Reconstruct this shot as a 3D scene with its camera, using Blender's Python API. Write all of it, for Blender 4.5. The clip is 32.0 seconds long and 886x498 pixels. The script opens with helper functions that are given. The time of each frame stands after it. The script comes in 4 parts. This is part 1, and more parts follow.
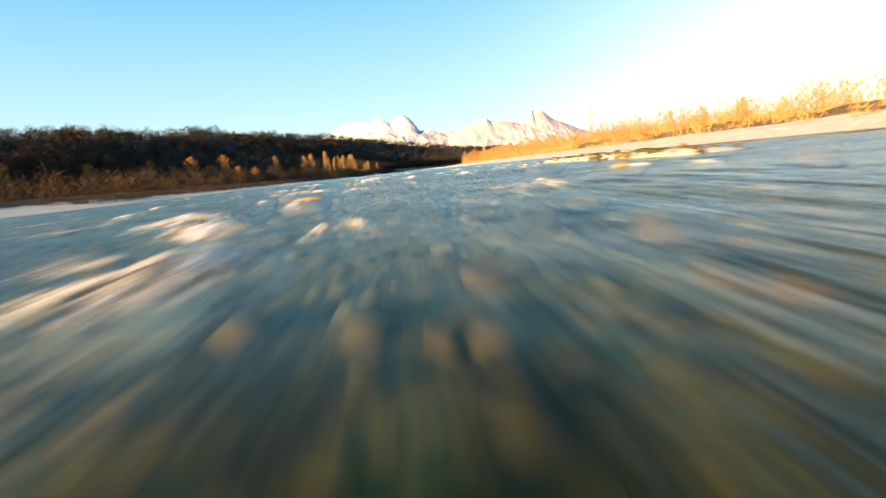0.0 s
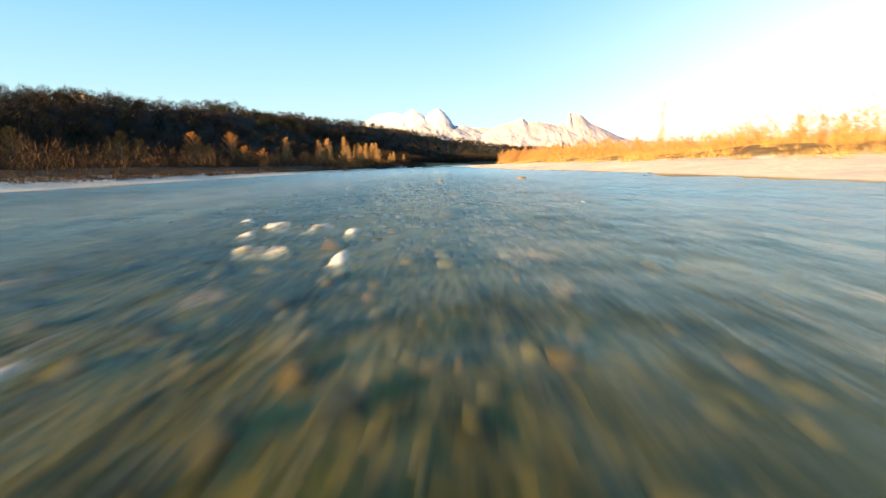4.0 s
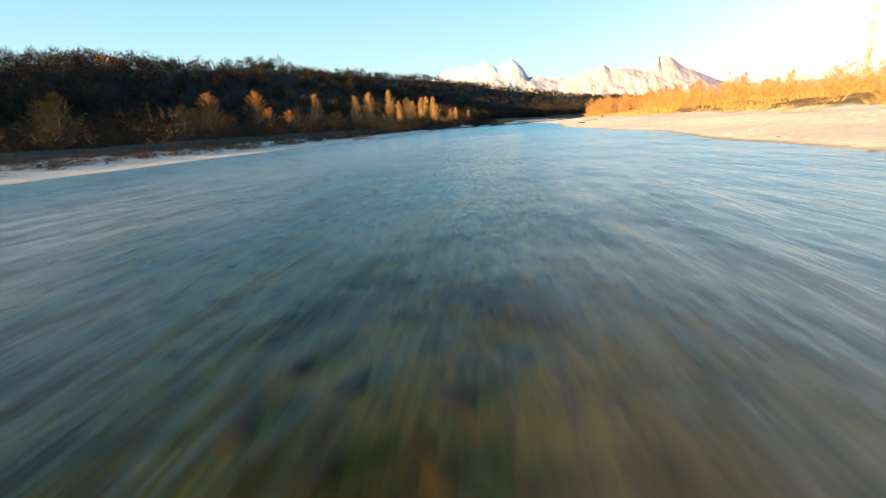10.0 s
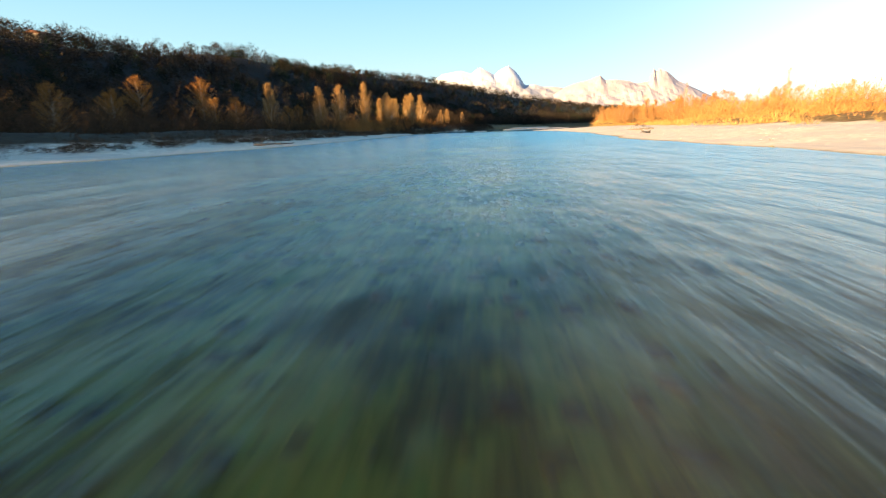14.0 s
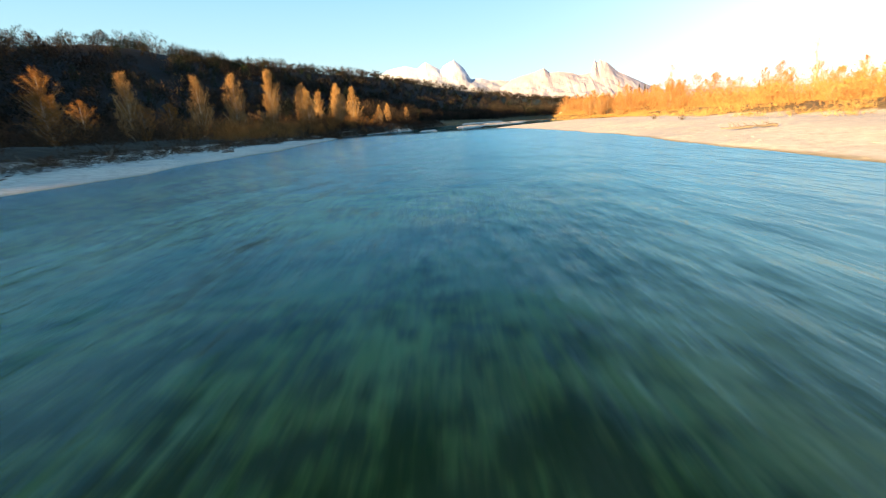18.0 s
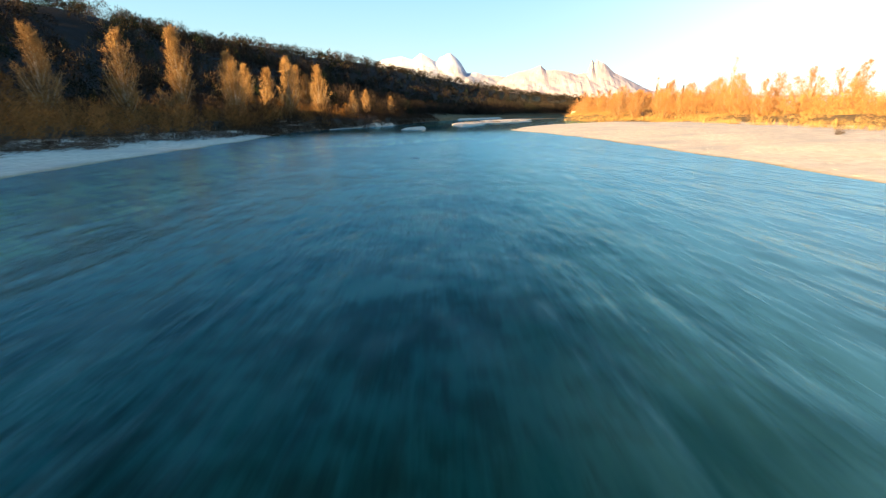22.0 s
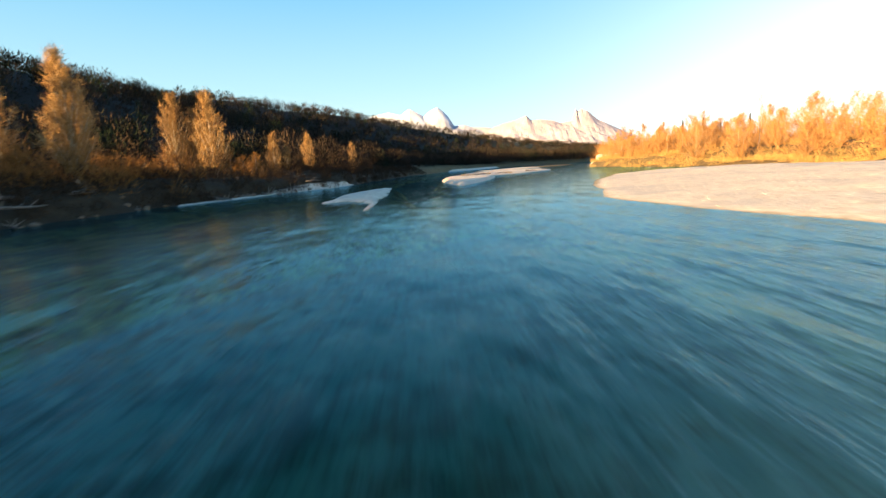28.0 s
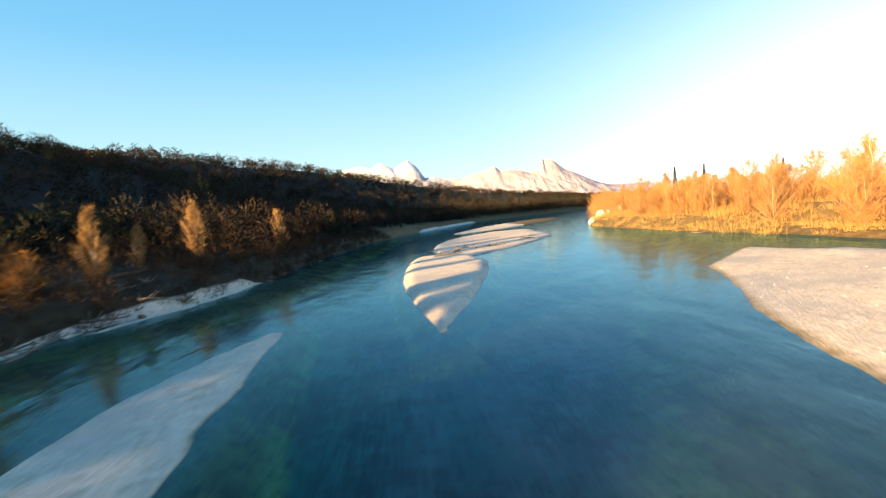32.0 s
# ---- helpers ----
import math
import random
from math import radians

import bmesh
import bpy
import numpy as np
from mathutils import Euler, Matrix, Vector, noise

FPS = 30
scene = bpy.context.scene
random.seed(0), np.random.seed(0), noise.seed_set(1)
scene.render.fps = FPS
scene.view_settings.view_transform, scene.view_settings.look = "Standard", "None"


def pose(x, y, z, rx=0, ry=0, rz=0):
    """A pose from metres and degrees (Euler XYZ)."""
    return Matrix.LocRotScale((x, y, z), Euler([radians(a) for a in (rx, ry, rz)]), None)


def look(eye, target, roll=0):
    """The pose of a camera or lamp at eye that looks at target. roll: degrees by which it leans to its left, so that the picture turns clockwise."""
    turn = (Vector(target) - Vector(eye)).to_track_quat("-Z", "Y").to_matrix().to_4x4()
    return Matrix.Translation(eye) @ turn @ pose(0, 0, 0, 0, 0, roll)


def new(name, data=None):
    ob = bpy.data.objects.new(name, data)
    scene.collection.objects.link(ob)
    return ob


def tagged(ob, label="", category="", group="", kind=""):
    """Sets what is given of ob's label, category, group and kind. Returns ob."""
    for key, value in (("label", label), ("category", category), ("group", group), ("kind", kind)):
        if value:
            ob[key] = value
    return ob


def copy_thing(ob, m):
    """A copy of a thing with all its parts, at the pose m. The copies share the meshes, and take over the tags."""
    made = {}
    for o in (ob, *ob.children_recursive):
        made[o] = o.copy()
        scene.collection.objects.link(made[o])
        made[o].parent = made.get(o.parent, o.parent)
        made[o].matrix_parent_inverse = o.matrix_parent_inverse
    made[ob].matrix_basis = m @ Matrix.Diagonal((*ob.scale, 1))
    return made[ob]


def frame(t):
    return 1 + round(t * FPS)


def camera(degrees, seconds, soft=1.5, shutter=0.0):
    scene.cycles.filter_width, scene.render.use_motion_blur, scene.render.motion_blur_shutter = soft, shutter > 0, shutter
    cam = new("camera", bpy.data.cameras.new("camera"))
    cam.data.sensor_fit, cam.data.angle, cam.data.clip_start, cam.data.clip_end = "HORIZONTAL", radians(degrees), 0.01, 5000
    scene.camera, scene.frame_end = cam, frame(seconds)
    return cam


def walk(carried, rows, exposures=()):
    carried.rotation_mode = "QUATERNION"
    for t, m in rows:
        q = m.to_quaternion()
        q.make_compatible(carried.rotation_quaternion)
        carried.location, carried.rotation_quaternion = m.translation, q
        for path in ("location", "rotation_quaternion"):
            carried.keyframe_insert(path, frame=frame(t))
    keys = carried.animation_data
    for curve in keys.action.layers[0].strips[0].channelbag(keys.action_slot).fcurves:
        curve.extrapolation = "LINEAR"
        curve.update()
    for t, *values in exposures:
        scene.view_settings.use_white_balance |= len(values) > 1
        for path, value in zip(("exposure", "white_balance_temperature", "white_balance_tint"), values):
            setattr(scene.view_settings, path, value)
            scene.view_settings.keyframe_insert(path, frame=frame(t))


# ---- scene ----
# ---- camera ----
FOV = 86.28
cam = camera(FOV, 32.0, soft=1.1, shutter=1.0)
# seconds, place, then heading, tilt and lean in degrees
PATH = [
    (0, 0.00, 0.00, 0.32, 4.40, -9.79, -6.19), (0.5, 0.15, 5.38, 0.47, 5.21, -9.99, -7.92), (1, 0.37, 10.60, 0.60, 5.71, -10.27, -8.63),
    (1.5, 0.60, 15.73, 0.74, 5.99, -10.58, -8.43), (2, 0.86, 20.76, 0.87, 5.97, -10.64, -7.28), (2.5, 1.06, 25.86, 0.94, 5.25, -10.68, -6.24),
    (3, 1.31, 30.85, 0.98, 4.17, -10.51, -5.17), (3.5, 1.66, 35.73, 1.02, 2.82, -10.17, -3.58), (5.5, 3.34, 54.87, 1.27, -2.26, -10.10, 3.37),
    (6, 3.71, 59.52, 1.36, -3.24, -10.46, 4.41), (6.5, 4.01, 64.14, 1.47, -4.12, -10.82, 5.00), (7, 4.24, 68.82, 1.58, -4.93, -11.23, 4.30),
    (7.5, 4.44, 73.61, 1.66, -5.90, -11.82, 2.29), (8, 4.49, 78.49, 1.68, -6.60, -12.46, 0.55), (8.5, 4.44, 83.51, 1.67, -7.11, -13.25, -1.21),
    (9, 4.25, 88.57, 1.67, -7.39, -13.86, -2.27), (9.5, 4.03, 93.62, 1.70, -7.63, -14.37, -3.36), (10, 3.77, 98.60, 1.78, -7.84, -14.67, -4.04),
    (10.5, 3.47, 103.47, 1.82, -8.13, -14.74, -4.90), (11, 3.18, 108.21, 1.78, -8.40, -14.68, -5.39), (11.5, 2.99, 112.97, 1.65, -8.54, -14.47, -5.18),
    (12, 2.82, 117.81, 1.53, -8.58, -14.24, -4.50), (12.5, 2.64, 122.78, 1.46, -8.29, -14.05, -3.12), (13, 2.44, 127.90, 1.44, -7.78, -14.01, -1.73),
    (13.5, 2.18, 133.09, 1.41, -7.27, -14.03, -1.37), (14, 1.90, 138.33, 1.38, -6.59, -14.23, -1.64), (14.5, 1.67, 143.51, 1.38, -6.03, -14.44, -2.37),
    (16.5, 1.10, 163.88, 1.60, -2.56, -14.48, -3.63), (17, 0.98, 169.12, 1.80, -1.81, -14.45, -3.53), (17.5, 0.84, 174.26, 2.02, -1.41, -14.62, -3.72),
    (18, 0.80, 179.48, 2.21, -1.06, -14.93, -3.44), (18.5, 0.70, 184.60, 2.27, -0.77, -15.31, -2.94), (19, 0.70, 189.72, 2.37, -0.48, -15.76, -2.22),
    (19.5, 0.70, 194.85, 2.47, -0.23, -16.16, -1.54), (20, 0.72, 199.98, 2.59, 0.05, -16.53, -0.92), (20.5, 0.73, 204.97, 2.66, 0.13, -16.70, -0.81),
    (21, 0.91, 210.00, 2.70, 0.25, -16.62, -0.66), (21.5, 1.06, 214.92, 2.74, 0.30, -16.22, -0.68), (22, 1.18, 219.95, 2.73, 0.37, -15.74, -0.71),
    (22.5, 1.19, 224.92, 2.65, 0.51, -15.39, -0.33), (23, 1.20, 229.89, 2.37, 0.58, -15.14, -0.20), (23.5, 1.34, 234.82, 2.22, 0.60, -15.03, -0.15),
    (24, 1.49, 239.76, 2.11, 0.49, -15.03, -0.62), (24.5, 1.69, 244.52, 2.16, 0.62, -15.12, -0.27), (26.5, 2.40, 263.90, 2.23, 0.75, -14.32, -1.35),
    (27, 2.59, 268.94, 2.33, 0.94, -12.86, -1.98), (27.5, 2.67, 274.13, 2.47, 1.09, -11.43, -2.47), (28, 2.78, 279.58, 2.56, 1.25, -9.81, -3.04),
    (28.5, 2.74, 285.09, 2.56, 1.35, -8.44, -3.47), (29, 2.75, 290.53, 2.76, 1.65, -7.18, -3.32), (29.5, 2.94, 295.46, 3.11, 1.76, -6.22, -3.64),
    (30, 3.32, 300.02, 3.67, 2.04, -5.32, -3.61), (30.5, 3.54, 304.23, 4.33, 2.42, -4.75, -3.85), (31, 3.90, 308.38, 5.12, 3.16, -4.39, -3.58),
    (31.5, 4.51, 312.17, 5.72, 3.86, -4.15, -4.15), (32, 5.38, 315.95, 6.43, 4.84, -4.03, -4.71),
]


def flown(x, y, z, yaw, tilt, lean):
    a, b = radians(yaw), radians(tilt)
    way = Vector((math.sin(a) * math.cos(b), math.cos(a) * math.cos(b), math.sin(b)))
    eye = Vector((x, y, z))
    return look(eye, eye + way, lean)


walk(cam, [(r[0], flown(*r[1:])) for r in PATH], [(0.0, 2.5), (32.0, 2.5)])

# ---- light ----
SUN_AZ = radians(230)      # clockwise from +Y: the sun stands low behind the left bank
SUN_EL = radians(9.05)
sun_to = Vector((math.sin(SUN_AZ) * math.cos(SUN_EL), math.cos(SUN_AZ) * math.cos(SUN_EL), math.sin(SUN_EL)))
world = bpy.data.worlds.new("sky")
scene.world = world
world.use_nodes = True
wn = world.node_tree
for n in list(wn.nodes):
    wn.nodes.remove(n)
w_out = wn.nodes.new("ShaderNodeOutputWorld")
w_bg = wn.nodes.new("ShaderNodeBackground")
w_sky = wn.nodes.new("ShaderNodeTexSky")
w_sky.sky_type = "NISHITA"
w_sky.sun_disc = False
w_sky.sun_elevation = SUN_EL
w_sky.sun_rotation = SUN_AZ
w_sky.air_density, w_sky.dust_density, w_sky.ozone_density = 1.0, 1.0, 1.5
w_bg.inputs["Strength"].default_value = 0.0725
# a thin veil of high haze: stronger low down and away from the sun
w_geo = wn.nodes.new("ShaderNodeTexCoord")
w_sep = wn.nodes.new("ShaderNodeSeparateXYZ")
wn.links.new(w_geo.outputs["Generated"], w_sep.inputs[0])
w_low = wn.nodes.new("ShaderNodeMapRange")
w_low.inputs["From Min"].default_value, w_low.inputs["From Max"].default_value = 0.0, 1.0
w_low.inputs["To Min"].default_value, w_low.inputs["To Max"].default_value = 1.0, 0.0
wn.links.new(w_sep.outputs[2], w_low.inputs["Value"])
w_side = wn.nodes.new("ShaderNodeMapRange")
w_side.interpolation_type = "SMOOTHSTEP"
w_side.inputs["From Min"].default_value, w_side.inputs["From Max"].default_value = -0.1, 0.95
w_side.inputs["To Min"].default_value, w_side.inputs["To Max"].default_value = 0.0, 1.0
wn.links.new(w_sep.outputs[0], w_side.inputs["Value"])
w_tone = wn.nodes.new("ShaderNodeValToRGB")
w_tone.color_ramp.elements.new(0.5)
w_tone.color_ramp.elements.new(0.7)
for e, (at, c) in zip(w_tone.color_ramp.elements, ((0.30, (0.06, 0.34, 0.86, 1)), (0.66, (0.24, 0.68, 1.04, 1)), (0.84, (0.58, 0.96, 1.08, 1)), (1.0, (0.98, 1.16, 1.18, 1)))):
    e.position, e.color = at, c
wn.links.new(w_low.outputs[0], w_tone.inputs[0])
w_white = wn.nodes.new("ShaderNodeMix")
w_white.data_type = "RGBA"
w_white.inputs[7].default_value = (2.7, 2.6, 2.42, 1)
w_fac = wn.nodes.new("ShaderNodeMath")
w_fac.operation = "MULTIPLY"
w_pow = wn.nodes.new("ShaderNodeMath")
w_pow.operation = "POWER"
w_pow.inputs[1].default_value = 3.4
wn.links.new(w_low.outputs[0], w_pow.inputs[0])
wn.links.new(w_pow.outputs[0], w_fac.inputs[0])
w_square = wn.nodes.new("ShaderNodeMath")
w_square.operation = "POWER"
w_square.inputs[1].default_value = 2.0
wn.links.new(w_side.outputs[0], w_square.inputs[0])
wn.links.new(w_square.outputs[0], w_fac.inputs[1])
wn.links.new(w_fac.outputs[0], w_white.inputs[0])
wn.links.new(w_tone.outputs[0], w_white.inputs[6])
w_gain = wn.nodes.new("ShaderNodeVectorMath")
w_gain.operation = "SCALE"
w_gain.inputs["Scale"].default_value = 2.32
wn.links.new(w_white.outputs[2], w_gain.inputs[0])
w_sum = wn.nodes.new("ShaderNodeMix")
w_sum.data_type = "RGBA"
w_sum.inputs[0].default_value = 0.9
wn.links.new(w_sky.outputs[0], w_sum.inputs[6])
wn.links.new(w_gain.outputs[0], w_sum.inputs[7])
wn.links.new(w_sum.outputs[2], w_bg.inputs["Color"])
wn.links.new(w_bg.outputs[0], w_out.inputs["Surface"])
sun_data = bpy.data.lights.new("sun", "SUN")
sun_data.energy, sun_data.angle, sun_data.color = 5.0, radians(0.6), (1.0, 0.64, 0.28)
sun = new("sun", sun_data)
sun.matrix_world = look(sun_to * 500, (0, 0, 0))

# ---- mesh helpers ----
rng = np.random.default_rng(7)


def mesh_from(name, verts, faces, mats=(), smooth=False):
    """A mesh from arrays of places and of triangles or quads."""
    me = bpy.data.meshes.new(name)
    verts, faces = np.asarray(verts, np.float32), np.asarray(faces, np.int32)
    n, k = faces.shape
    me.vertices.add(len(verts))
    me.vertices.foreach_set("co", verts.ravel())
    me.loops.add(n * k)
    me.loops.foreach_set("vertex_index", faces.ravel())
    me.polygons.add(n)
    me.polygons.foreach_set("loop_start", np.arange(0, n * k, k, dtype=np.int32))
    me.polygons.foreach_set("use_smooth", np.full(n, smooth))
    me.update(calc_edges=True)
    for m in mats:
        me.materials.append(m)
    return me


def part(name, data, parent, label=""):
    ob = new(name, data)
    ob.parent = parent
    return tagged(ob, label)


def tube(points, radii, sides=6):
    """Vertices and quads of a tapered tube along points."""
    pts = np.asarray(points, float)
    vs, fs = [], []
    for i, p in enumerate(pts):
        d = pts[min(i + 1, len(pts) - 1)] - pts[max(i - 1, 0)]
        d /= np.linalg.norm(d) + 1e-9
        a = np.cross(d, (1, 0, 0) if abs(d[0]) < 0.8 else (0, 1, 0))
        a /= np.linalg.norm(a)
        b = np.cross(d, a)
        for k in range(sides):
            w = 2 * math.pi * k / sides
            vs.append(p + radii[i] * (math.cos(w) * a + math.sin(w) * b))
    for i in range(len(pts) - 1):
        for k in range(sides):
            k2 = (k + 1) % sides
            fs.append((i * sides + k, i * sides + k2, (i + 1) * sides + k2, (i + 1) * sides + k))
    return np.array(vs), np.array(fs)


def joined(pieces):
    vs, fs, n = [], [], 0
    for v, f in pieces:
        vs.append(v)
        fs.append(np.asarray(f) + n)
        n += len(v)
    return np.concatenate(vs), np.concatenate(fs)


def unit(v):
    return v / (np.linalg.norm(v, axis=-1, keepdims=True) + 1e-9)


def blades(start, way, length, width, r):
    """One thin tapered twig, a triangle, for each start."""
    side = unit(np.cross(way, unit(r.normal(size=way.shape))))
    n = len(start)
    v = np.empty((n, 3, 3))
    v[:, 0] = start - side * width[:, None] / 2
    v[:, 1] = start + side * width[:, None] / 2
    v[:, 2] = start + way * length[:, None]
    return v.reshape(-1, 3), np.arange(3 * n).reshape(n, 3)


def fbm(x, y, scale, octaves=4, seed=0):
    """Smooth value noise on arrays."""
    total, amp = np.zeros_like(x, dtype=float), 1.0
    for o in range(octaves):
        u, v = x / scale + 17.3 * (o + seed), y / scale - 9.1 * (o + seed)
        iu, iv = np.floor(u).astype(np.int64), np.floor(v).astype(np.int64)
        fu, fv = u - iu, v - iv
        fu, fv = fu * fu * (3 - 2 * fu), fv * fv * (3 - 2 * fv)

        def corner(a, b):
            h = (a * 374761393 + b * 668265263 + seed * 1442695 + o * 97) & 0x7FFFFFFF
            h = ((h ^ (h >> 13)) * 1274126177) & 0x7FFFFFFF
            return ((h ^ (h >> 16)) & 0xFFFF) / 32767.5 - 1
        total += amp * ((corner(iu, iv) * (1 - fu) + corner(iu + 1, iv) * fu) * (1 - fv)
                        + (corner(iu, iv + 1) * (1 - fu) + corner(iu + 1, iv + 1) * fu) * fv)
        amp *= 0.5
        scale /= 2
    return total


def smooth(a, b, x):
    t = np.clip((x - a) / (b - a), 0, 1)
    return t * t * (3 - 2 * t)


# ---- materials ----
class Nodes:
    """A short way to write node trees."""

    def __init__(self, name):
        self.mat = bpy.data.materials.new(name)
        self.mat.use_nodes = True
        self.tree = self.mat.node_tree
        for n in list(self.tree.nodes):
            self.tree.nodes.remove(n)
        self.out = self.add("ShaderNodeOutputMaterial")

    def add(self, kind, **values):
        n = self.tree.nodes.new(kind)
        for key, value in values.items():
            n.inputs[key.replace("_", " ")].default_value = value
        return n

    def link(self, a, b):
        self.tree.links.new(a, b)

    def noise(self, scale, detail=4.0, rough=0.6, vector=None):
        n = self.add("ShaderNodeTexNoise", Scale=scale, Detail=detail, Roughness=rough)
        if vector is not None:
            self.link(vector, n.inputs["Vector"])
        return n.outputs["Fac"]

    def ramp(self, fac, *stops):
        n = self.add("ShaderNodeValToRGB")
        while len(n.color_ramp.elements) < len(stops):
            n.color_ramp.elements.new(0.5)
        for e, (at, c) in zip(n.color_ramp.elements, stops):
            e.position, e.color = at, (*c, 1)
        self.link(fac, n.inputs[0])
        return n.outputs[0]

    def mix(self, fac, a, b, blend="MIX"):
        n = self.tree.nodes.new("ShaderNodeMix")
        n.data_type, n.blend_type = "RGBA", blend
        for socket, value in ((n.inputs[0], fac), (n.inputs[6], a), (n.inputs[7], b)):
            if isinstance(value, (int, float)):
                socket.default_value = value
            elif isinstance(value, tuple):
                socket.default_value = (*value, 1)
            else:
                self.link(value, socket)
        return n.outputs[2]

    def math(self, op, a, b=0.0, clamp=False):
        n = self.tree.nodes.new("ShaderNodeMath")
        n.operation, n.use_clamp = op, clamp
        for socket, value in ((n.inputs[0], a), (n.inputs[1], b)):
            if isinstance(value, (int, float)):
                socket.default_value = value
            else:
                self.link(value, socket)
        return n.outputs[0]

    def span(self, value, a, b):
        """0 at a, 1 at b, smooth between."""
        n = self.tree.nodes.new("ShaderNodeMapRange")
        n.interpolation_type = "SMOOTHSTEP"
        n.inputs["From Min"].default_value, n.inputs["From Max"].default_value = a, b
        self.link(value, n.inputs["Value"])
        return n.outputs[0]

    def place(self, sx=1.0, sy=1.0, sz=1.0):
        g = self.add("ShaderNodeNewGeometry")
        m = self.add("ShaderNodeMapping")
        m.inputs["Scale"].default_value = (sx, sy, sz)
        self.link(g.outputs["Position"], m.inputs["Vector"])
        return m.outputs[0]

    def axes(self):
        g = self.add("ShaderNodeNewGeometry")
        s = self.add("ShaderNodeSeparateXYZ")
        self.link(g.outputs["Position"], s.inputs[0])
        return s.outputs

    def bump(self, height, strength, distance):
        n = self.add("ShaderNodeBump", Strength=strength, Distance=distance)
        self.link(height, n.inputs["Height"])
        return n.outputs[0]

    def surface(self, colour, rough, normal=None, gloss=0.5, **more):
        n = self.add("ShaderNodeBsdfPrincipled", **more)
        n.inputs["Specular IOR Level"].default_value = gloss
        for name, value in (("Base Color", colour), ("Roughness", rough)):
            if isinstance(value, tuple):
                n.inputs[name].default_value = (*value, 1)
            elif isinstance(value, (int, float)):
                n.inputs[name].default_value = value
            else:
                self.link(value, n.inputs[name])
        if normal is not None:
            self.link(normal, n.inputs["Normal"])
        self.link(n.outputs[0], self.out.inputs["Surface"])
        return self.mat


def twig_material(name, dark, light):
    m = Nodes(name)
    info = m.add("ShaderNodeObjectInfo")
    island = m.add("ShaderNodeNewGeometry")
    a = m.mix(m.math("MULTIPLY", island.outputs["Random Per Island"], 0.9), dark, light)
    b = m.mix(m.math("MULTIPLY", info.outputs["Random"], 0.35), a, (0.5 * dark[0], 0.45 * dark[1], 0.4 * dark[2]))
    return m.surface(b, 0.9, gloss=0.05)


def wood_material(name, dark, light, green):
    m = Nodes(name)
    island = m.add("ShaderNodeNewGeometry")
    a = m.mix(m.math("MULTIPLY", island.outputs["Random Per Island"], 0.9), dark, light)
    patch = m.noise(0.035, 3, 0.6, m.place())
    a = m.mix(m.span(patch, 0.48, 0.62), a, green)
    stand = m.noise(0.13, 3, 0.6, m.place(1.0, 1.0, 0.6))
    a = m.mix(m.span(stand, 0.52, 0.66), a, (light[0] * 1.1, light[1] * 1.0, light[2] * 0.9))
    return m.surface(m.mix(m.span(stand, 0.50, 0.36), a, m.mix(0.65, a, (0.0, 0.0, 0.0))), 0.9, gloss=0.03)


def bark_material(name, dark, light):
    m = Nodes(name)
    p = m.place(3, 3, 0.7)
    n = m.noise(4.0, 6, 0.7, p)
    return m.surface(m.ramp(n, (0.3, dark), (0.7, light)), 0.9, m.bump(n, 0.6, 0.03), gloss=0.15)


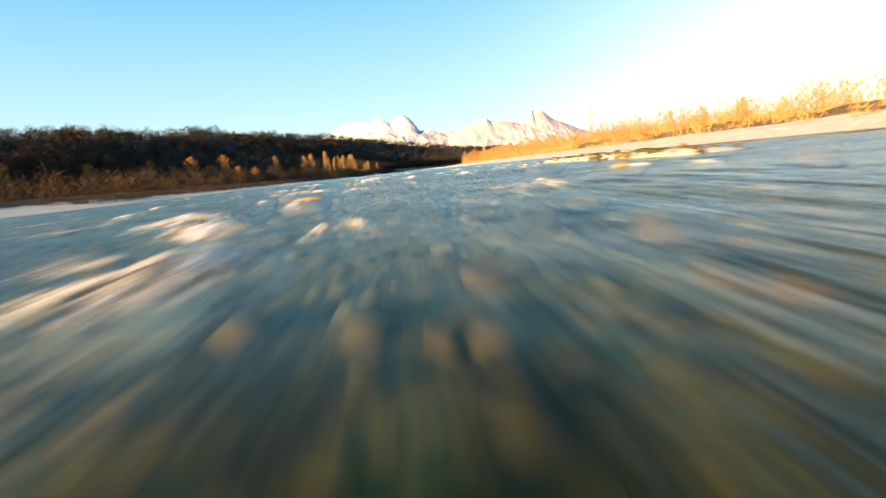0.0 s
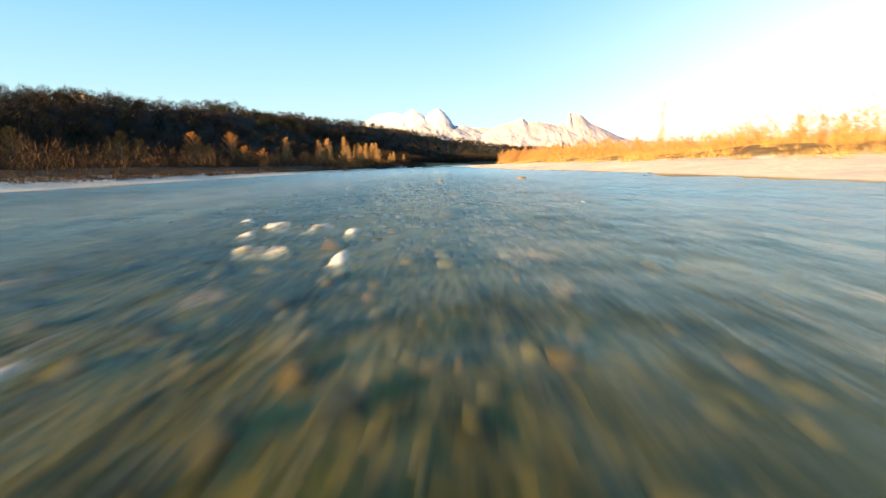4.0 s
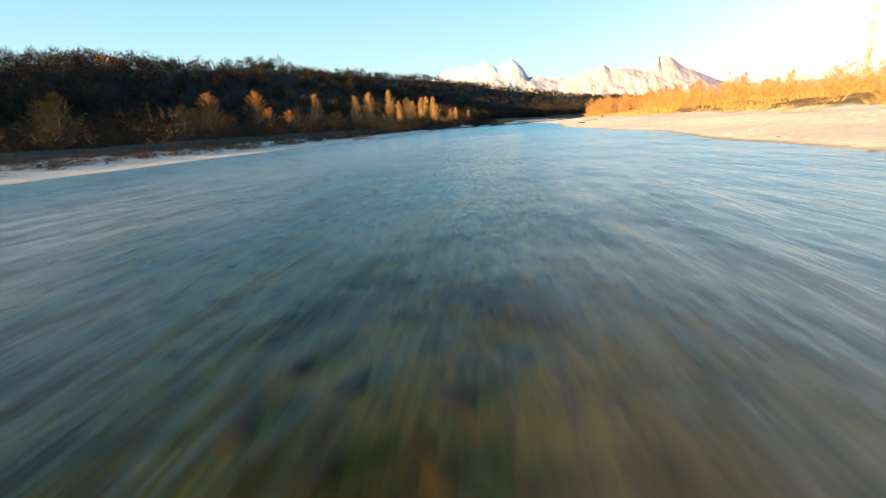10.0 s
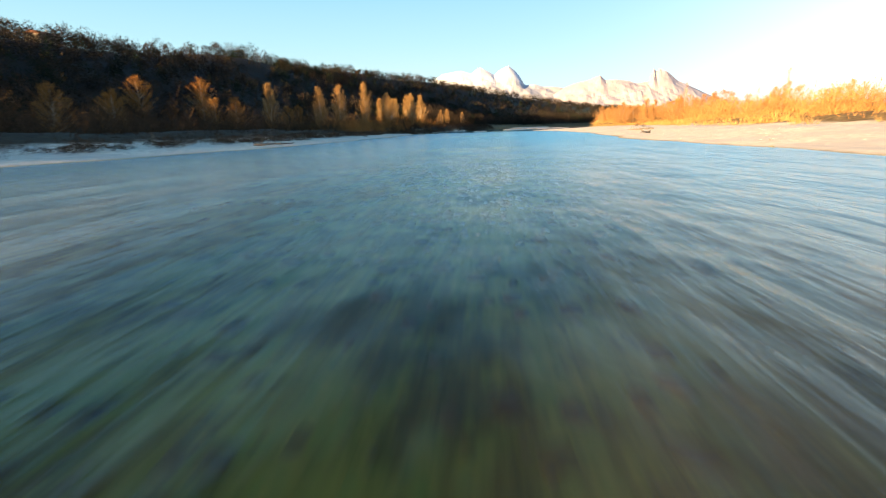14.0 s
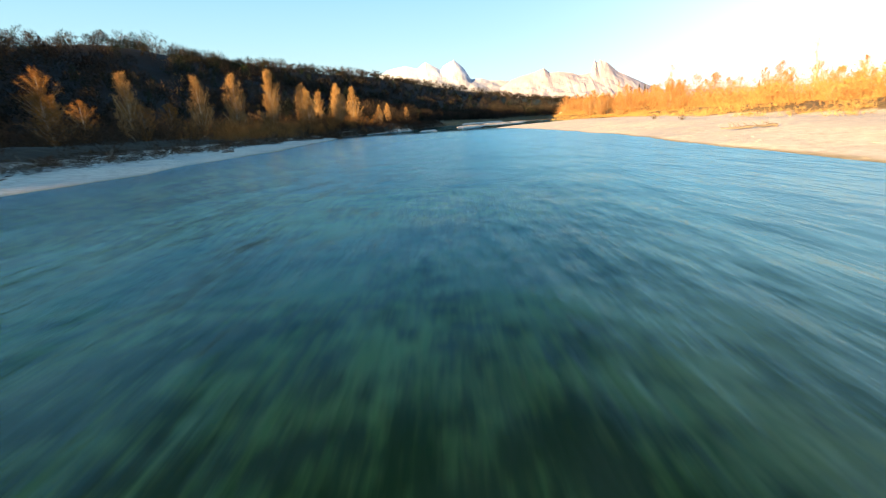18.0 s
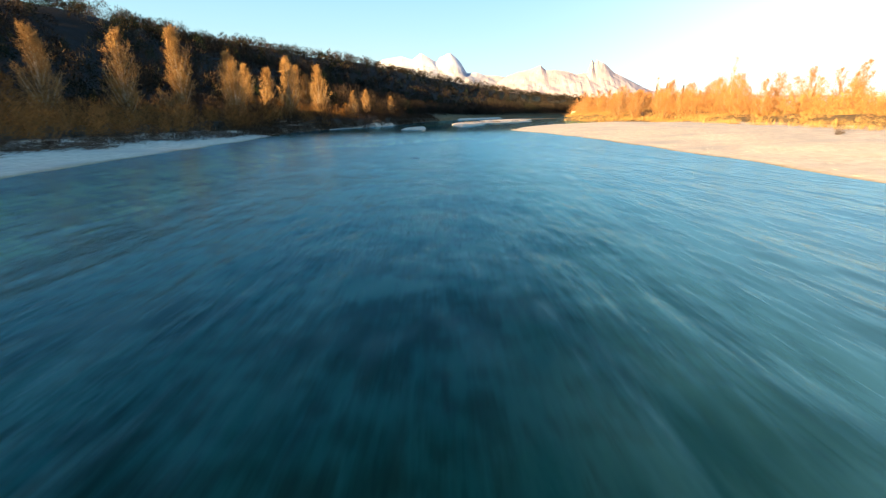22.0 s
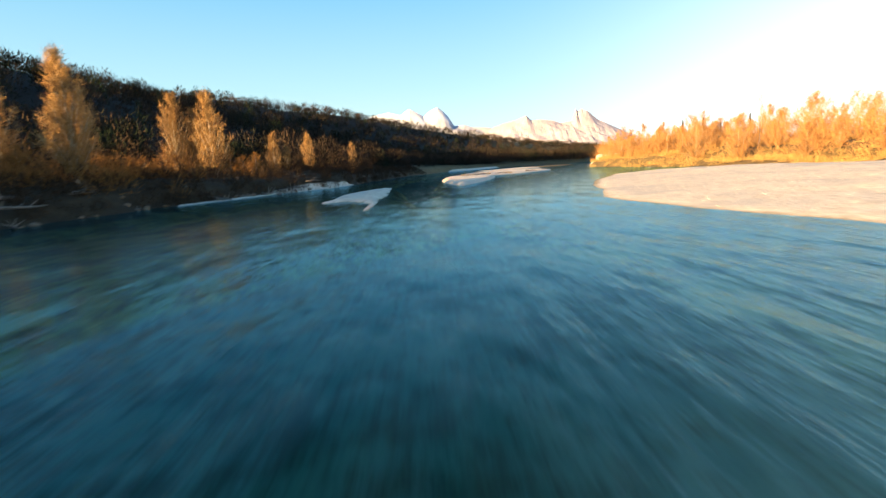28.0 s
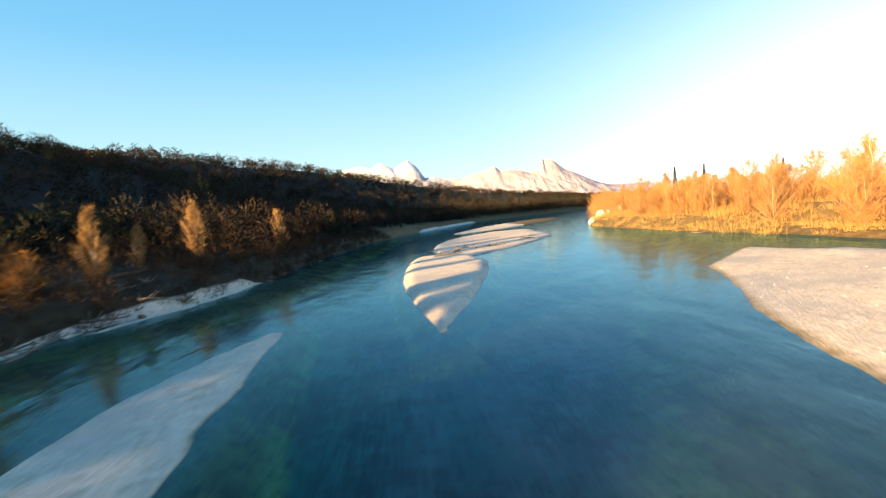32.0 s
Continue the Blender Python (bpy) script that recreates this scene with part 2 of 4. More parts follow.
def ground_material():
    m = Nodes("gravel_and_turf")
    x, y, z = m.axes()
    p = m.place()
    pebble = m.add("ShaderNodeTexVoronoi", Scale=7.0)
    m.link(p, pebble.inputs["Vector"])
    cob = m.add("ShaderNodeTexVoronoi", Scale=2.3)
    m.link(p, cob.inputs["Vector"])
    tone = m.mix(0.5, pebble.outputs["Color"], cob.outputs["Color"])
    grey = m.add("ShaderNodeRGBToBW")
    m.link(tone, grey.inputs[0])
    gravel = m.ramp(grey.outputs[0], (0.15, (0.43, 0.357, 0.260)), (0.5, (0.62, 0.517, 0.380)), (0.85, (0.73, 0.627, 0.485)))
    broad = m.noise(0.12, 5, 0.6, p)
    gravel = m.mix(m.span(broad, 0.45, 0.7), gravel, (0.46, 0.405, 0.33))
    patch = m.math("ADD", m.math("MULTIPLY", m.noise(0.35, 3, 0.5, p), 0.5), m.math("MULTIPLY", m.noise(1.5, 5, 0.62, p), 0.5))
    strand = m.noise(4.5, 4, 0.6, m.place(1.0, 0.10, 1.0))
    patch = m.math("ADD", m.math("MULTIPLY", patch, 0.70), m.math("MULTIPLY", strand, 0.30))
    patch = m.span(patch, 0.41, 0.59)
    bed = m.mix(patch, (0.095, 0.066, 0.012), (0.37, 0.255, 0.060))
    bed = m.mix(m.span(y, 75.0, 45.0), bed, m.mix(patch, (0.034, 0.036, 0.012), (0.255, 0.190, 0.052)))
    bed = m.mix(m.math("MULTIPLY", m.span(grey.outputs[0], 0.3, 0.8), 0.07), bed, (0.22, 0.18, 0.075))
    algae = m.mix(patch, (0.080, 0.086, 0.014), (0.42, 0.37, 0.085))
    bed = m.mix(m.math("MULTIPLY", m.span(y, 122.0, 165.0), m.span(y, 306.0, 286.0)), bed, algae)
    deep = m.mix(patch, (0.070, 0.080, 0.018), (0.520, 0.450, 0.130))
    pool = m.mix(patch, (0.008, 0.062, 0.044), (0.050, 0.195, 0.145))
    under = m.mix(m.span(z, -1.25, -0.8), deep, bed)
    under = m.mix(m.span(z, -1.6, -1.3), pool, under)
    under = m.mix(m.math("MULTIPLY", m.math("MULTIPLY", m.span(z, -0.42, -0.03), m.span(y, 45.0, 95.0)), 0.8), under, m.mix(m.span(grey.outputs[0], 0.3, 0.7), (0.20, 0.15, 0.08), (0.38, 0.30, 0.19)))
    wet = m.mix(m.span(z, -0.02, 0.07), under, gravel)
    turf_n = m.noise(0.8, 6, 0.7, p)
    turf = m.ramp(turf_n, (0.3, (0.055, 0.040, 0.018)), (0.55, (0.15, 0.105, 0.045)), (0.75, (0.26, 0.19, 0.085)))
    litter = m.ramp(turf_n, (0.3, (0.018, 0.014, 0.008)), (0.7, (0.05, 0.038, 0.022)))
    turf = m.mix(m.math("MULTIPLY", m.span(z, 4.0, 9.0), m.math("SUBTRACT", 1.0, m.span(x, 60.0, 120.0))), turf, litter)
    # left-bank turf is mixed towards black, shade of the hill put into its colour
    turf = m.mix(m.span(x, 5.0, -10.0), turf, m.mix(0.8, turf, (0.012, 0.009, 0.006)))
    edge = m.math("ADD", z, m.math("MULTIPLY", m.math("SUBTRACT", m.noise(0.25, 5, 0.6, p), 0.5), 0.9))
    # banks where brush and grass come down to the waterline
    line = m.math("SUBTRACT", m.math("MULTIPLY", m.math("SUBTRACT", y, 300.0), 0.165), 23.6)
    line = m.math("SUBTRACT", line, m.math("MULTIPLY", m.math("MULTIPLY", m.span(y, 378.0, 370.0), m.span(y, 324.0, 330.0)), 4.6))
    overgrown = m.math("MULTIPLY", m.span(m.math("SUBTRACT", x, line), 1.0, -0.5), m.span(y, 292.0, 312.0))
    far_bank = m.math("MULTIPLY", m.span(x, 53.0, 57.0), m.span(y, 320.0, 350.0))
    edge = m.math("ADD", edge, m.math("MULTIPLY", m.math("MAXIMUM", overgrown, far_bank), 1.3))
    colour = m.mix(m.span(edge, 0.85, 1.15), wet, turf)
    h = m.math("ADD", pebble.outputs["Distance"], m.math("MULTIPLY", turf_n, 0.6))
    return m.surface(colour, 0.9, m.bump(h, 0.45, 0.06), gloss=0.15)


def water_material():
    m = Nodes("river_water")
    x, y, z = m.axes()
    rapid = m.math("SUBTRACT", 1.0, m.span(y, 45.0, 120.0))
    quiet = m.span(y, 275.0, 325.0)
    # long swells, wind ripples and a fine shimmer, drawn out along the current
    broad = m.noise(0.45, 3, 0.5, m.place(1.0, 0.35, 1.0))
    fine = m.noise(1.7, 4, 0.55, m.place(1.0, 0.45, 1.0))
    streak = m.span(m.noise(0.16, 4, 0.55, m.place(1.6, 0.5, 1.0)), 0.38, 0.62)
    chop = m.noise(0.9, 5, 0.6, m.place(1.0, 0.8, 1.0))
    ripple = m.noise(5.0, 3, 0.55, m.place(1.0, 0.7, 1.0))
    h = m.math("MULTIPLY", broad, 0.8)
    h = m.math("ADD", h, m.math("MULTIPLY", fine, m.math("ADD", 0.06, m.math("MULTIPLY", streak, 0.16))))
    h = m.math("ADD", h, m.math("MULTIPLY", m.math("MULTIPLY", chop, 0.35), rapid))
    h = m.math("ADD", h, m.math("MULTIPLY", ripple, 0.055))
    h = m.math("ADD", h, m.math("MULTIPLY", m.noise(3.4, 3, 0.6, m.place(1.0, 0.10, 1.0)), 0.07))
    h = m.math("MULTIPLY", h, m.math("SUBTRACT", 1.0, m.math("MULTIPLY", quiet, 0.78)))
    lee = m.math("MULTIPLY", m.math("MULTIPLY", m.span(x, 1.0, -10.0), m.span(y, 120.0, 175.0)), m.span(y, 330.0, 290.0))
    h = m.math("MULTIPLY", h, m.math("SUBTRACT", 1.0, m.math("MULTIPLY", lee, 0.6)))
    normal = m.bump(h, 1.0, 0.42)
    clear = m.add("ShaderNodeBsdfTransparent")
    m.link(m.mix(m.span(y, 150.0, 205.0), m.mix(m.span(y, 70.0, 35.0), (0.90, 0.87, 0.64), (0.84, 0.88, 0.70)), (0.60, 0.86, 0.79)), clear.inputs["Color"])
    gloss = m.add("ShaderNodeBsdfGlossy")
    m.link(m.mix(m.span(y, 145.0, 205.0), (0.72, 0.90, 1.0), m.mix(lee, (0.42, 0.78, 1.0), (0.55, 0.80, 0.97))), gloss.inputs["Color"])
    m.link(m.math("SUBTRACT", 0.2, m.math("MULTIPLY", quiet, 0.13)), gloss.inputs["Roughness"])
    m.link(normal, gloss.inputs["Normal"])
    face = m.add("ShaderNodeFresnel", IOR=1.33)
    m.link(normal, face.inputs["Normal"])
    fres = m.math("MULTIPLY", m.math("SUBTRACT", face.outputs[0], 0.035, True), m.math("SUBTRACT", 1.0, m.math("MULTIPLY", rapid, 0.35)))
    a = m.add("ShaderNodeMixShader")
    m.link(fres, a.inputs[0])
    # diffuse body: a little glacial silt, plus sky reflection painted in along the sides
    silt_sheen = m.add("ShaderNodeBsdfDiffuse")
    cloud = m.span(m.noise(0.8, 6, 0.7, m.place(1.0, 0.3, 1.0)), 0.36, 0.64)
    teal = m.mix(cloud, (0.014, 0.092, 0.096), (0.068, 0.250, 0.285))
    brown = m.mix(cloud, (0.090, 0.095, 0.075), (0.260, 0.260, 0.210))
    brown = m.mix(m.span(y, 75.0, 35.0), brown, m.mix(cloud, (0.05, 0.10, 0.085), (0.16, 0.26, 0.23)))
    tone = m.mix(m.math("MULTIPLY", m.span(x, 2.0, 12.0), 0.7), m.mix(m.span(y, 130.0, 200.0), brown, teal), (0.14, 0.29, 0.385))
    upper = m.span(y, 270.0, 305.0)
    tone = m.mix(m.math("MULTIPLY", upper, 0.7), tone, m.mix(m.span(x, -9.0, 1.0), m.mix(cloud, (0.12, 0.11, 0.11), (0.27, 0.25, 0.25)), m.mix(cloud, (0.06, 0.12, 0.18), (0.14, 0.24, 0.32))))
    m.link(tone, silt_sheen.inputs["Color"])
    body = m.add("ShaderNodeMixShader")
    load = m.math("ADD", 0.025, m.math("MULTIPLY", m.math("MULTIPLY", m.span(y, 60.0, 100.0), m.span(y, 205.0, 165.0)), 0.02))
    lane = m.math("SUBTRACT", x, m.math("MULTIPLY", m.math("MULTIPLY", m.span(y, 40.0, 70.0), m.span(y, 125.0, 90.0)), 2.2))
    late = m.math("SUBTRACT", 1.0, m.math("MULTIPLY", m.span(y, 248.0, 280.0), 0.72))
    # right-hand load paints the brighter sky reflection into the water colour
    load = m.math("ADD", load, m.math("MULTIPLY", m.math("MULTIPLY", m.math("MULTIPLY", m.span(lane, 1.2, 7.5), m.span(y, 12.0, 48.0)), late), 0.8))
    # weaker left-hand load, likewise reflected sky put in as colour
    load = m.math("ADD", load, m.math("MULTIPLY", m.math("MULTIPLY", m.math("MULTIPLY", m.span(lane, -1.0, -7.0), m.span(lane, -20.0, -10.0)), m.span(y, 10.0, 70.0)), m.math("MULTIPLY", m.math("SUBTRACT", 1.0, m.math("MULTIPLY", m.span(y, 150.0, 205.0), 0.92)), 0.58)))
    load = m.math("ADD", load, m.math("MULTIPLY", m.math("MULTIPLY", m.span(x, 2.0, -8.0), m.span(x, -26.0, -14.0)), m.math("MULTIPLY", m.span(y, 278.0, 300.0), 0.08)))
    m.link(load, body.inputs[0])
    m.link(clear.outputs[0], body.inputs[1])
    m.link(silt_sheen.outputs[0], body.inputs[2])
    m.link(body.outputs[0], a.inputs[1])
    m.link(gloss.outputs[0], a.inputs[2])
    foam = m.add("ShaderNodeBsdfDiffuse")
    foam.inputs["Color"].default_value = (0.60, 0.50, 0.34, 1)
    fn = m.noise(1.1, 6, 0.66, m.place(1.0, 0.5, 1.0))
    thick = m.span(m.noise(0.3, 2, 0.5, m.place(1.0, 0.6, 1.0)), 0.36, 0.60)
    crest = m.math("MULTIPLY", m.span(z, 0.03, 0.13), 0.10)
    foamy = m.math("ADD", m.math("ADD", fn, crest), m.math("MULTIPLY", thick, 0.06))
    mask = m.math("MULTIPLY", m.span(foamy, 0.635, 0.73), m.math("SUBTRACT", 1.0, m.span(y, 20.0, 55.0)))
    b = m.add("ShaderNodeMixShader")
    m.link(m.math("MULTIPLY", mask, 0.9), b.inputs[0])
    m.link(a.outputs[0], b.inputs[1])
    m.link(foam.outputs[0], b.inputs[2])
    m.link(b.outputs[0], m.out.inputs["Surface"])
    return m.mat


def stone_material(name, dark, light, tint=0.6):
    m = Nodes(name)
    info = m.add("ShaderNodeObjectInfo")
    isl = m.add("ShaderNodeNewGeometry")
    n = m.noise(6.0, 6, 0.65, m.place())
    c = m.mix(m.math("ADD", m.math("MULTIPLY", n, 0.6), m.math("MULTIPLY", isl.outputs["Random Per Island"], 0.4)), dark, light)
    c = m.mix(m.math("MULTIPLY", info.outputs["Random"], tint), c, (0.26, 0.15, 0.055))
    return m.surface(c, 0.7, m.bump(n, 0.5, 0.03), gloss=0.12)


def mountain_material(name, snow_from, rock_a, rock_b):
    m = Nodes(name)
    x, y, z = m.axes()
    g = m.add("ShaderNodeNewGeometry")
    s = m.add("ShaderNodeSeparateXYZ")
    m.link(g.outputs["Normal"], s.inputs[0])
    n = m.noise(0.012, 8, 0.65, m.place())
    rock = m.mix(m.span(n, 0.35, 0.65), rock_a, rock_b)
    gully = m.noise(0.02, 6, 0.7, m.place(1.0, 0.35, 0.35))
    line = m.math("ADD", z, m.math("MULTIPLY", m.math("SUBTRACT", gully, 0.5), 520.0))
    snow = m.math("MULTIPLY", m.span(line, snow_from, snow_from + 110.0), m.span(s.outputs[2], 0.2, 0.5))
    # bluish snow tone, part of the distance haze painted into the colours
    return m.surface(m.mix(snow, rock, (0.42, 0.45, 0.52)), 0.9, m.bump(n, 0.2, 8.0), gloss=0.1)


GROUND = ground_material()
WATER = water_material()
STONE = stone_material("river_stone", (0.09, 0.075, 0.055), (0.27, 0.225, 0.17))
PALE_STONE = stone_material("pale_limestone", (0.50, 0.47, 0.42), (0.78, 0.75, 0.70))
RUST_STONE = stone_material("rust_stone", (0.13, 0.062, 0.008), (0.34, 0.185, 0.026), 0.0)
POPLAR_TWIG = twig_material("poplar_twigs", (0.20, 0.118, 0.046), (0.40, 0.245, 0.10))
WILLOW_TWIG = twig_material("willow_twigs", (0.235, 0.116, 0.043), (0.45, 0.242, 0.092))
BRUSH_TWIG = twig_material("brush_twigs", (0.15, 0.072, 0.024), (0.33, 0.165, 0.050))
BUSH_TWIG = twig_material("bush_twigs", (0.14, 0.066, 0.019), (0.31, 0.162, 0.046))
# brown lowered well below the other twigs: bank shade put into the colour
DIMMED_TWIG = twig_material("dimmed_twigs", (0.030, 0.020, 0.013), (0.078, 0.051, 0.030))
# near-black tones carry the hillside's shade in the colour; clump tone is random
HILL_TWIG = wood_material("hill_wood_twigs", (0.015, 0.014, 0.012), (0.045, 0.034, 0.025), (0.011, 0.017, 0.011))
STRAW = twig_material("dry_grass", (0.23, 0.14, 0.045), (0.42, 0.29, 0.115))
BARK = bark_material("grey_bark", (0.16, 0.13, 0.10), (0.34, 0.29, 0.23))
PALE_BARK = bark_material("pale_bark", (0.30, 0.24, 0.17), (0.52, 0.45, 0.34))
NEEDLE = twig_material("spruce_needles", (0.010, 0.019, 0.010), (0.028, 0.040, 0.018))
TAN_BARK = bark_material("tan_bark", (0.20, 0.145, 0.09), (0.36, 0.27, 0.17))
WOOD = bark_material("drift_wood", (0.09, 0.072, 0.055), (0.23, 0.195, 0.155))
# rock lightened and blued, so that aerial haze sits in the base colour
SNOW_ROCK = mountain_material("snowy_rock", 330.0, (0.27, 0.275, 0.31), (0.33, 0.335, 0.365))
HAZED_ROCK = mountain_material("hazed_rock", 390.0, (0.27, 0.25, 0.285), (0.32, 0.30, 0.34))

# ---- plan of the valley ----
SHORE_L = [(-400, -36), (-50, -33), (60, -30), (120, -28), (160, -25), (190, -20), (240, -20), (270, -22.5), (300, -26), (325, -25.5), (345, -20.3),
           (360, -15.5), (378, -12), (410, -10), (460, -4), (520, 12), (650, 60), (740, 115), (900, 250), (1100, 470), (1500, 900)]
SHORE_R = [(-400, 20), (0, 17), (30, 18), (90, 19), (110, 16), (150, 17), (185, 15), (210, 17), (250, 19.5), (280, 19), (300, 15.5), (312, 15),
           (326, 19), (337, 23), (346, 27), (356, 32), (368, 46), (400, 57), (445, 60), (470, 70), (552, 102), (650, 160), (760, 250), (900, 370), (1100, 580), (1500, 1010)]
VEG_L = [(-400, -60), (0, -42), (120, -38), (200, -31), (260, -33), (290, -30), (305, -27), (325, -24.5), (345, -19.5), (360, -14.5), (378, -11), (410, -9), (460, -3.5), (520, 13),
         (650, 57), (740, 111), (900, 246), (1100, 466), (1500, 896)]
VEG_R = [(-400, 45), (0, 36), (100, 34), (200, 35), (250, 42), (300, 54), (345, 60), (400, 58), (445, 61), (470, 71), (552, 103), (650, 164), (760, 254), (900, 375), (1100, 586), (1500, 1016)]
FOOT_L = [(-400, -130), (0, -125), (200, -120), (290, -104), (330, -70), (350, -50), (380, -34), (420, -25), (460, -15), (520, 2), (650, 38), (740, 92), (900, 226), (1100, 445), (1500, 870)]
RIDGE_X = [(-400, -235), (200, -228), (400, -215), (600, -215), (720, -185), (860, -110), (1000, 60), (1150, 240), (1350, 420), (1600, 700)]
# below y 215 the ridge is unseen; humps and dips added to shape sun shadows
RIDGE_Z = [(-400, 8), (-60, 10), (0, 35), (20, 37.5), (80, 38), (104, 36), (126, 36.5), (134, 46), (148, 46), (155, 38), (163, 35), (172, 32.5), (190, 31), (203, 21), (222, 20.5), (238, 32), (285, 38), (400, 41), (600, 57), (720, 64), (860, 60), (1000, 40), (1150, 24), (1350, 14), (1600, 10)]
# low gravel islands: rows of y, left edge, right edge, and the height of the top
ISLANDS = [
    ([(311.3, -1.8, -1.35), (314, -2.1, -1.3), (318.5, -2.6, -1.4), (321.3, -4.3, -1.5), (322, -6.4, -1.5), (327, -6.7, -1.55), (331, -6.9, -1.6), (336, -6.5, -1.6), (341, -5.2, -2.0), (347, -2.8, -2.3)], 0.20),
    ([(320.2, -6.8, -6.2), (321, -6.8, -4.9), (322.8, -6.6, -4.0)], 0.16),
    ([(342.5, 7.0, 7.3), (346, 6.6, 8.6), (350, 6.1, 9.9), (358, 5.4, 12), (368, 5.3, 14.6), (376, 5.8, 16), (384, 6.4, 15.5), (390, 8, 13)], 0.42),
    ([(388, 13, 17), (394, 12, 22), (402, 10.5, 28), (410, 11.5, 33), (420, 13, 39), (432, 16, 42), (446, 22, 43), (462, 34, 46)], 0.26),
    ([(470, 22, 27), (490, 30, 46), (520, 42, 66), (550, 58, 84), (585, 82, 98)], 0.28),
    ([(329, -24.4, -22.7), (336, -22.8, -20.9), (344, -20.8, -18.7), (348, -19.5, -18.5)], 0.13),
    ([(352, -18.1, -16.6), (360, -15.9, -13.9), (368, -14.3, -12.5), (373, -13.2, -12.2)], 0.13),
    ([(9, 5.2, 7.4), (13, 5.0, 8.4), (18, 5.6, 8.4), (23, 6.8, 7.8)], 0.16),
]
# shoals that stay under water
SHOALS = [([(292, -18, -8), (300, -18, -2), (306, -17, 4), (310, -16, 8), (313, -15, 6), (317, -14, 1), (326, -13, 0), (336, -12, -1), (346, -11, -2)], -0.34),
          ([(304, 9.5, 16), (312, 9.5, 16), (318, 11, 18), (324, 13.5, 20), (331, 16.5, 22), (340, 20, 25)], -0.22)]


def along(table, y):
    t = np.array(table, float)
    return np.interp(y, t[:, 0], t[:, 1])


def wob(y, seed, scale=14.0):
    return fbm(np.zeros_like(y) + seed * 3.7, y, scale, 3, seed)


def ground_z(x, y):
    x, y = np.broadcast_arrays(np.asarray(x, float), np.asarray(y, float))
    near = smooth(900, 500, y)
    xl = along(SHORE_L, y) + 1.2 * wob(y, 1) * near
    xr = along(SHORE_R, y) + 0.9 * wob(y, 2) * near
    vl, vr = along(VEG_L, y), along(VEG_R, y)
    n1, n2 = fbm(x, y, 9.0, 3, 3), fbm(x, y, 2.4, 2, 4)
    # river bed: shallow in the rapids, a deep run after them
    mid = np.minimum(x - xl, xr - x)
    deep = np.interp(y, [-50, 40, 90, 140, 178, 186, 190, 195, 199, 204, 211, 285, 310, 330, 400], [0.45, 0.48, 0.65, 0.90, 1.0, 1.1, 1.5, 1.5, 1.1, 1.1, 1.65, 1.7, 1.6, 1.7, 1.8])
    z = -deep * smooth(0, 11, mid) - 0.04 * np.clip(mid, 0, 1) + 0.10 * n1 * smooth(0, 4, mid) + 0.04 * n2 * smooth(0, 2, mid)
    # gravel bars
    sl, sr = xl - x, x - xr
    zl = 0.55 * smooth(0, 1, sl / np.maximum(xl - vl, 4)) + 0.05 * np.clip(sl, 0, 1) + 0.05 * n2 * smooth(0, 2, sl) + 0.09 * n1 * smooth(2, 6, sl)
    zr = 0.62 * smooth(0, 0.7, sr / np.maximum(vr - xr, 4)) + 0.10 * np.clip(sr, 0, 1) + 0.04 * n2 * smooth(0, 2, sr) + 0.10 * n1 * smooth(3, 9, sr)
    z = np.where(sl > 0, zl, np.where(sr > 0, zr, z))
    # banks, steeper where the river runs against the left side
    z = z + np.where(sl > 0, 1.0 * smooth(0.1, 1.5, sl) * smooth(296, 322, y), 0)
    z = z + np.where(sl > 0, 1.3 * smooth(-1, 9, vl - x) + 0.3 * n1 * smooth(2, 8, vl - x), 0)
    z = z + np.where(sr > 0, 1.3 * smooth(-1, 9, x - vr) + 0.3 * n1 * smooth(2, 8, x - vr), 0)
    # the wooded hill
    foot, rx, rz = along(FOOT_L, y), along(RIDGE_X, y), along(RIDGE_Z, y)
    u = (foot - x) / np.maximum(foot - rx, 30)
    hill = rz * (1 + 0.10 * fbm(x, y, 120.0, 3, 5)) * smooth(-0.05, 1.05 - 0.16 * smooth(380, 440, y) * smooth(600, 500, y), u) * np.clip(1.25 - 0.25 * u, 0.4, 1)
    z = z + np.where(u > -0.05, hill, 0) * (sl > 0)
    # the other side rises slowly
    z = z + np.where(sr > 0, 10 * smooth(120, 500, x - vr), 0)
    # pool behind the spit
    pool = smooth(1.0, 0.7, np.hypot((x - 56 + (y - 365) * 0.10) / 12, (y - 366) / 30))
    z = np.where((pool > 0) & (sr > 0), z * (1 - pool) - 0.6 * pool, z)
    z = z + np.where(sr > 0, 1.5 * smooth(56.8, 58.8, x - 0.02 * (y - 360)) * smooth(340, 358, y) * smooth(470, 450, y), 0)
    for rows, top in SHOALS + ISLANDS:
        t = np.array(rows)
        a, b = np.interp(y, t[:, 0], t[:, 1]) + 0.16 * n2, np.interp(y, t[:, 0], t[:, 2]) + 0.16 * n2
        ends = np.minimum(y - t[0, 0], t[-1, 0] - y)
        inside = np.minimum(np.minimum(x - a, b - x), ends * 0.5 + 0.3)
        lift = -1.9 + (top + 1.9) * smooth(-2.6, 0.7, inside) + 0.02 * n2 + 0.012 * n1
        z = np.where(inside > -2.6, np.maximum(z, lift), z)
    return z


def line_of(*spans):
    """Grid lines: (from, to, step) spans, end to end."""
    return np.unique(np.concatenate([np.arange(a, b, s) for a, b, s in spans] + [[spans[-1][1]]]))


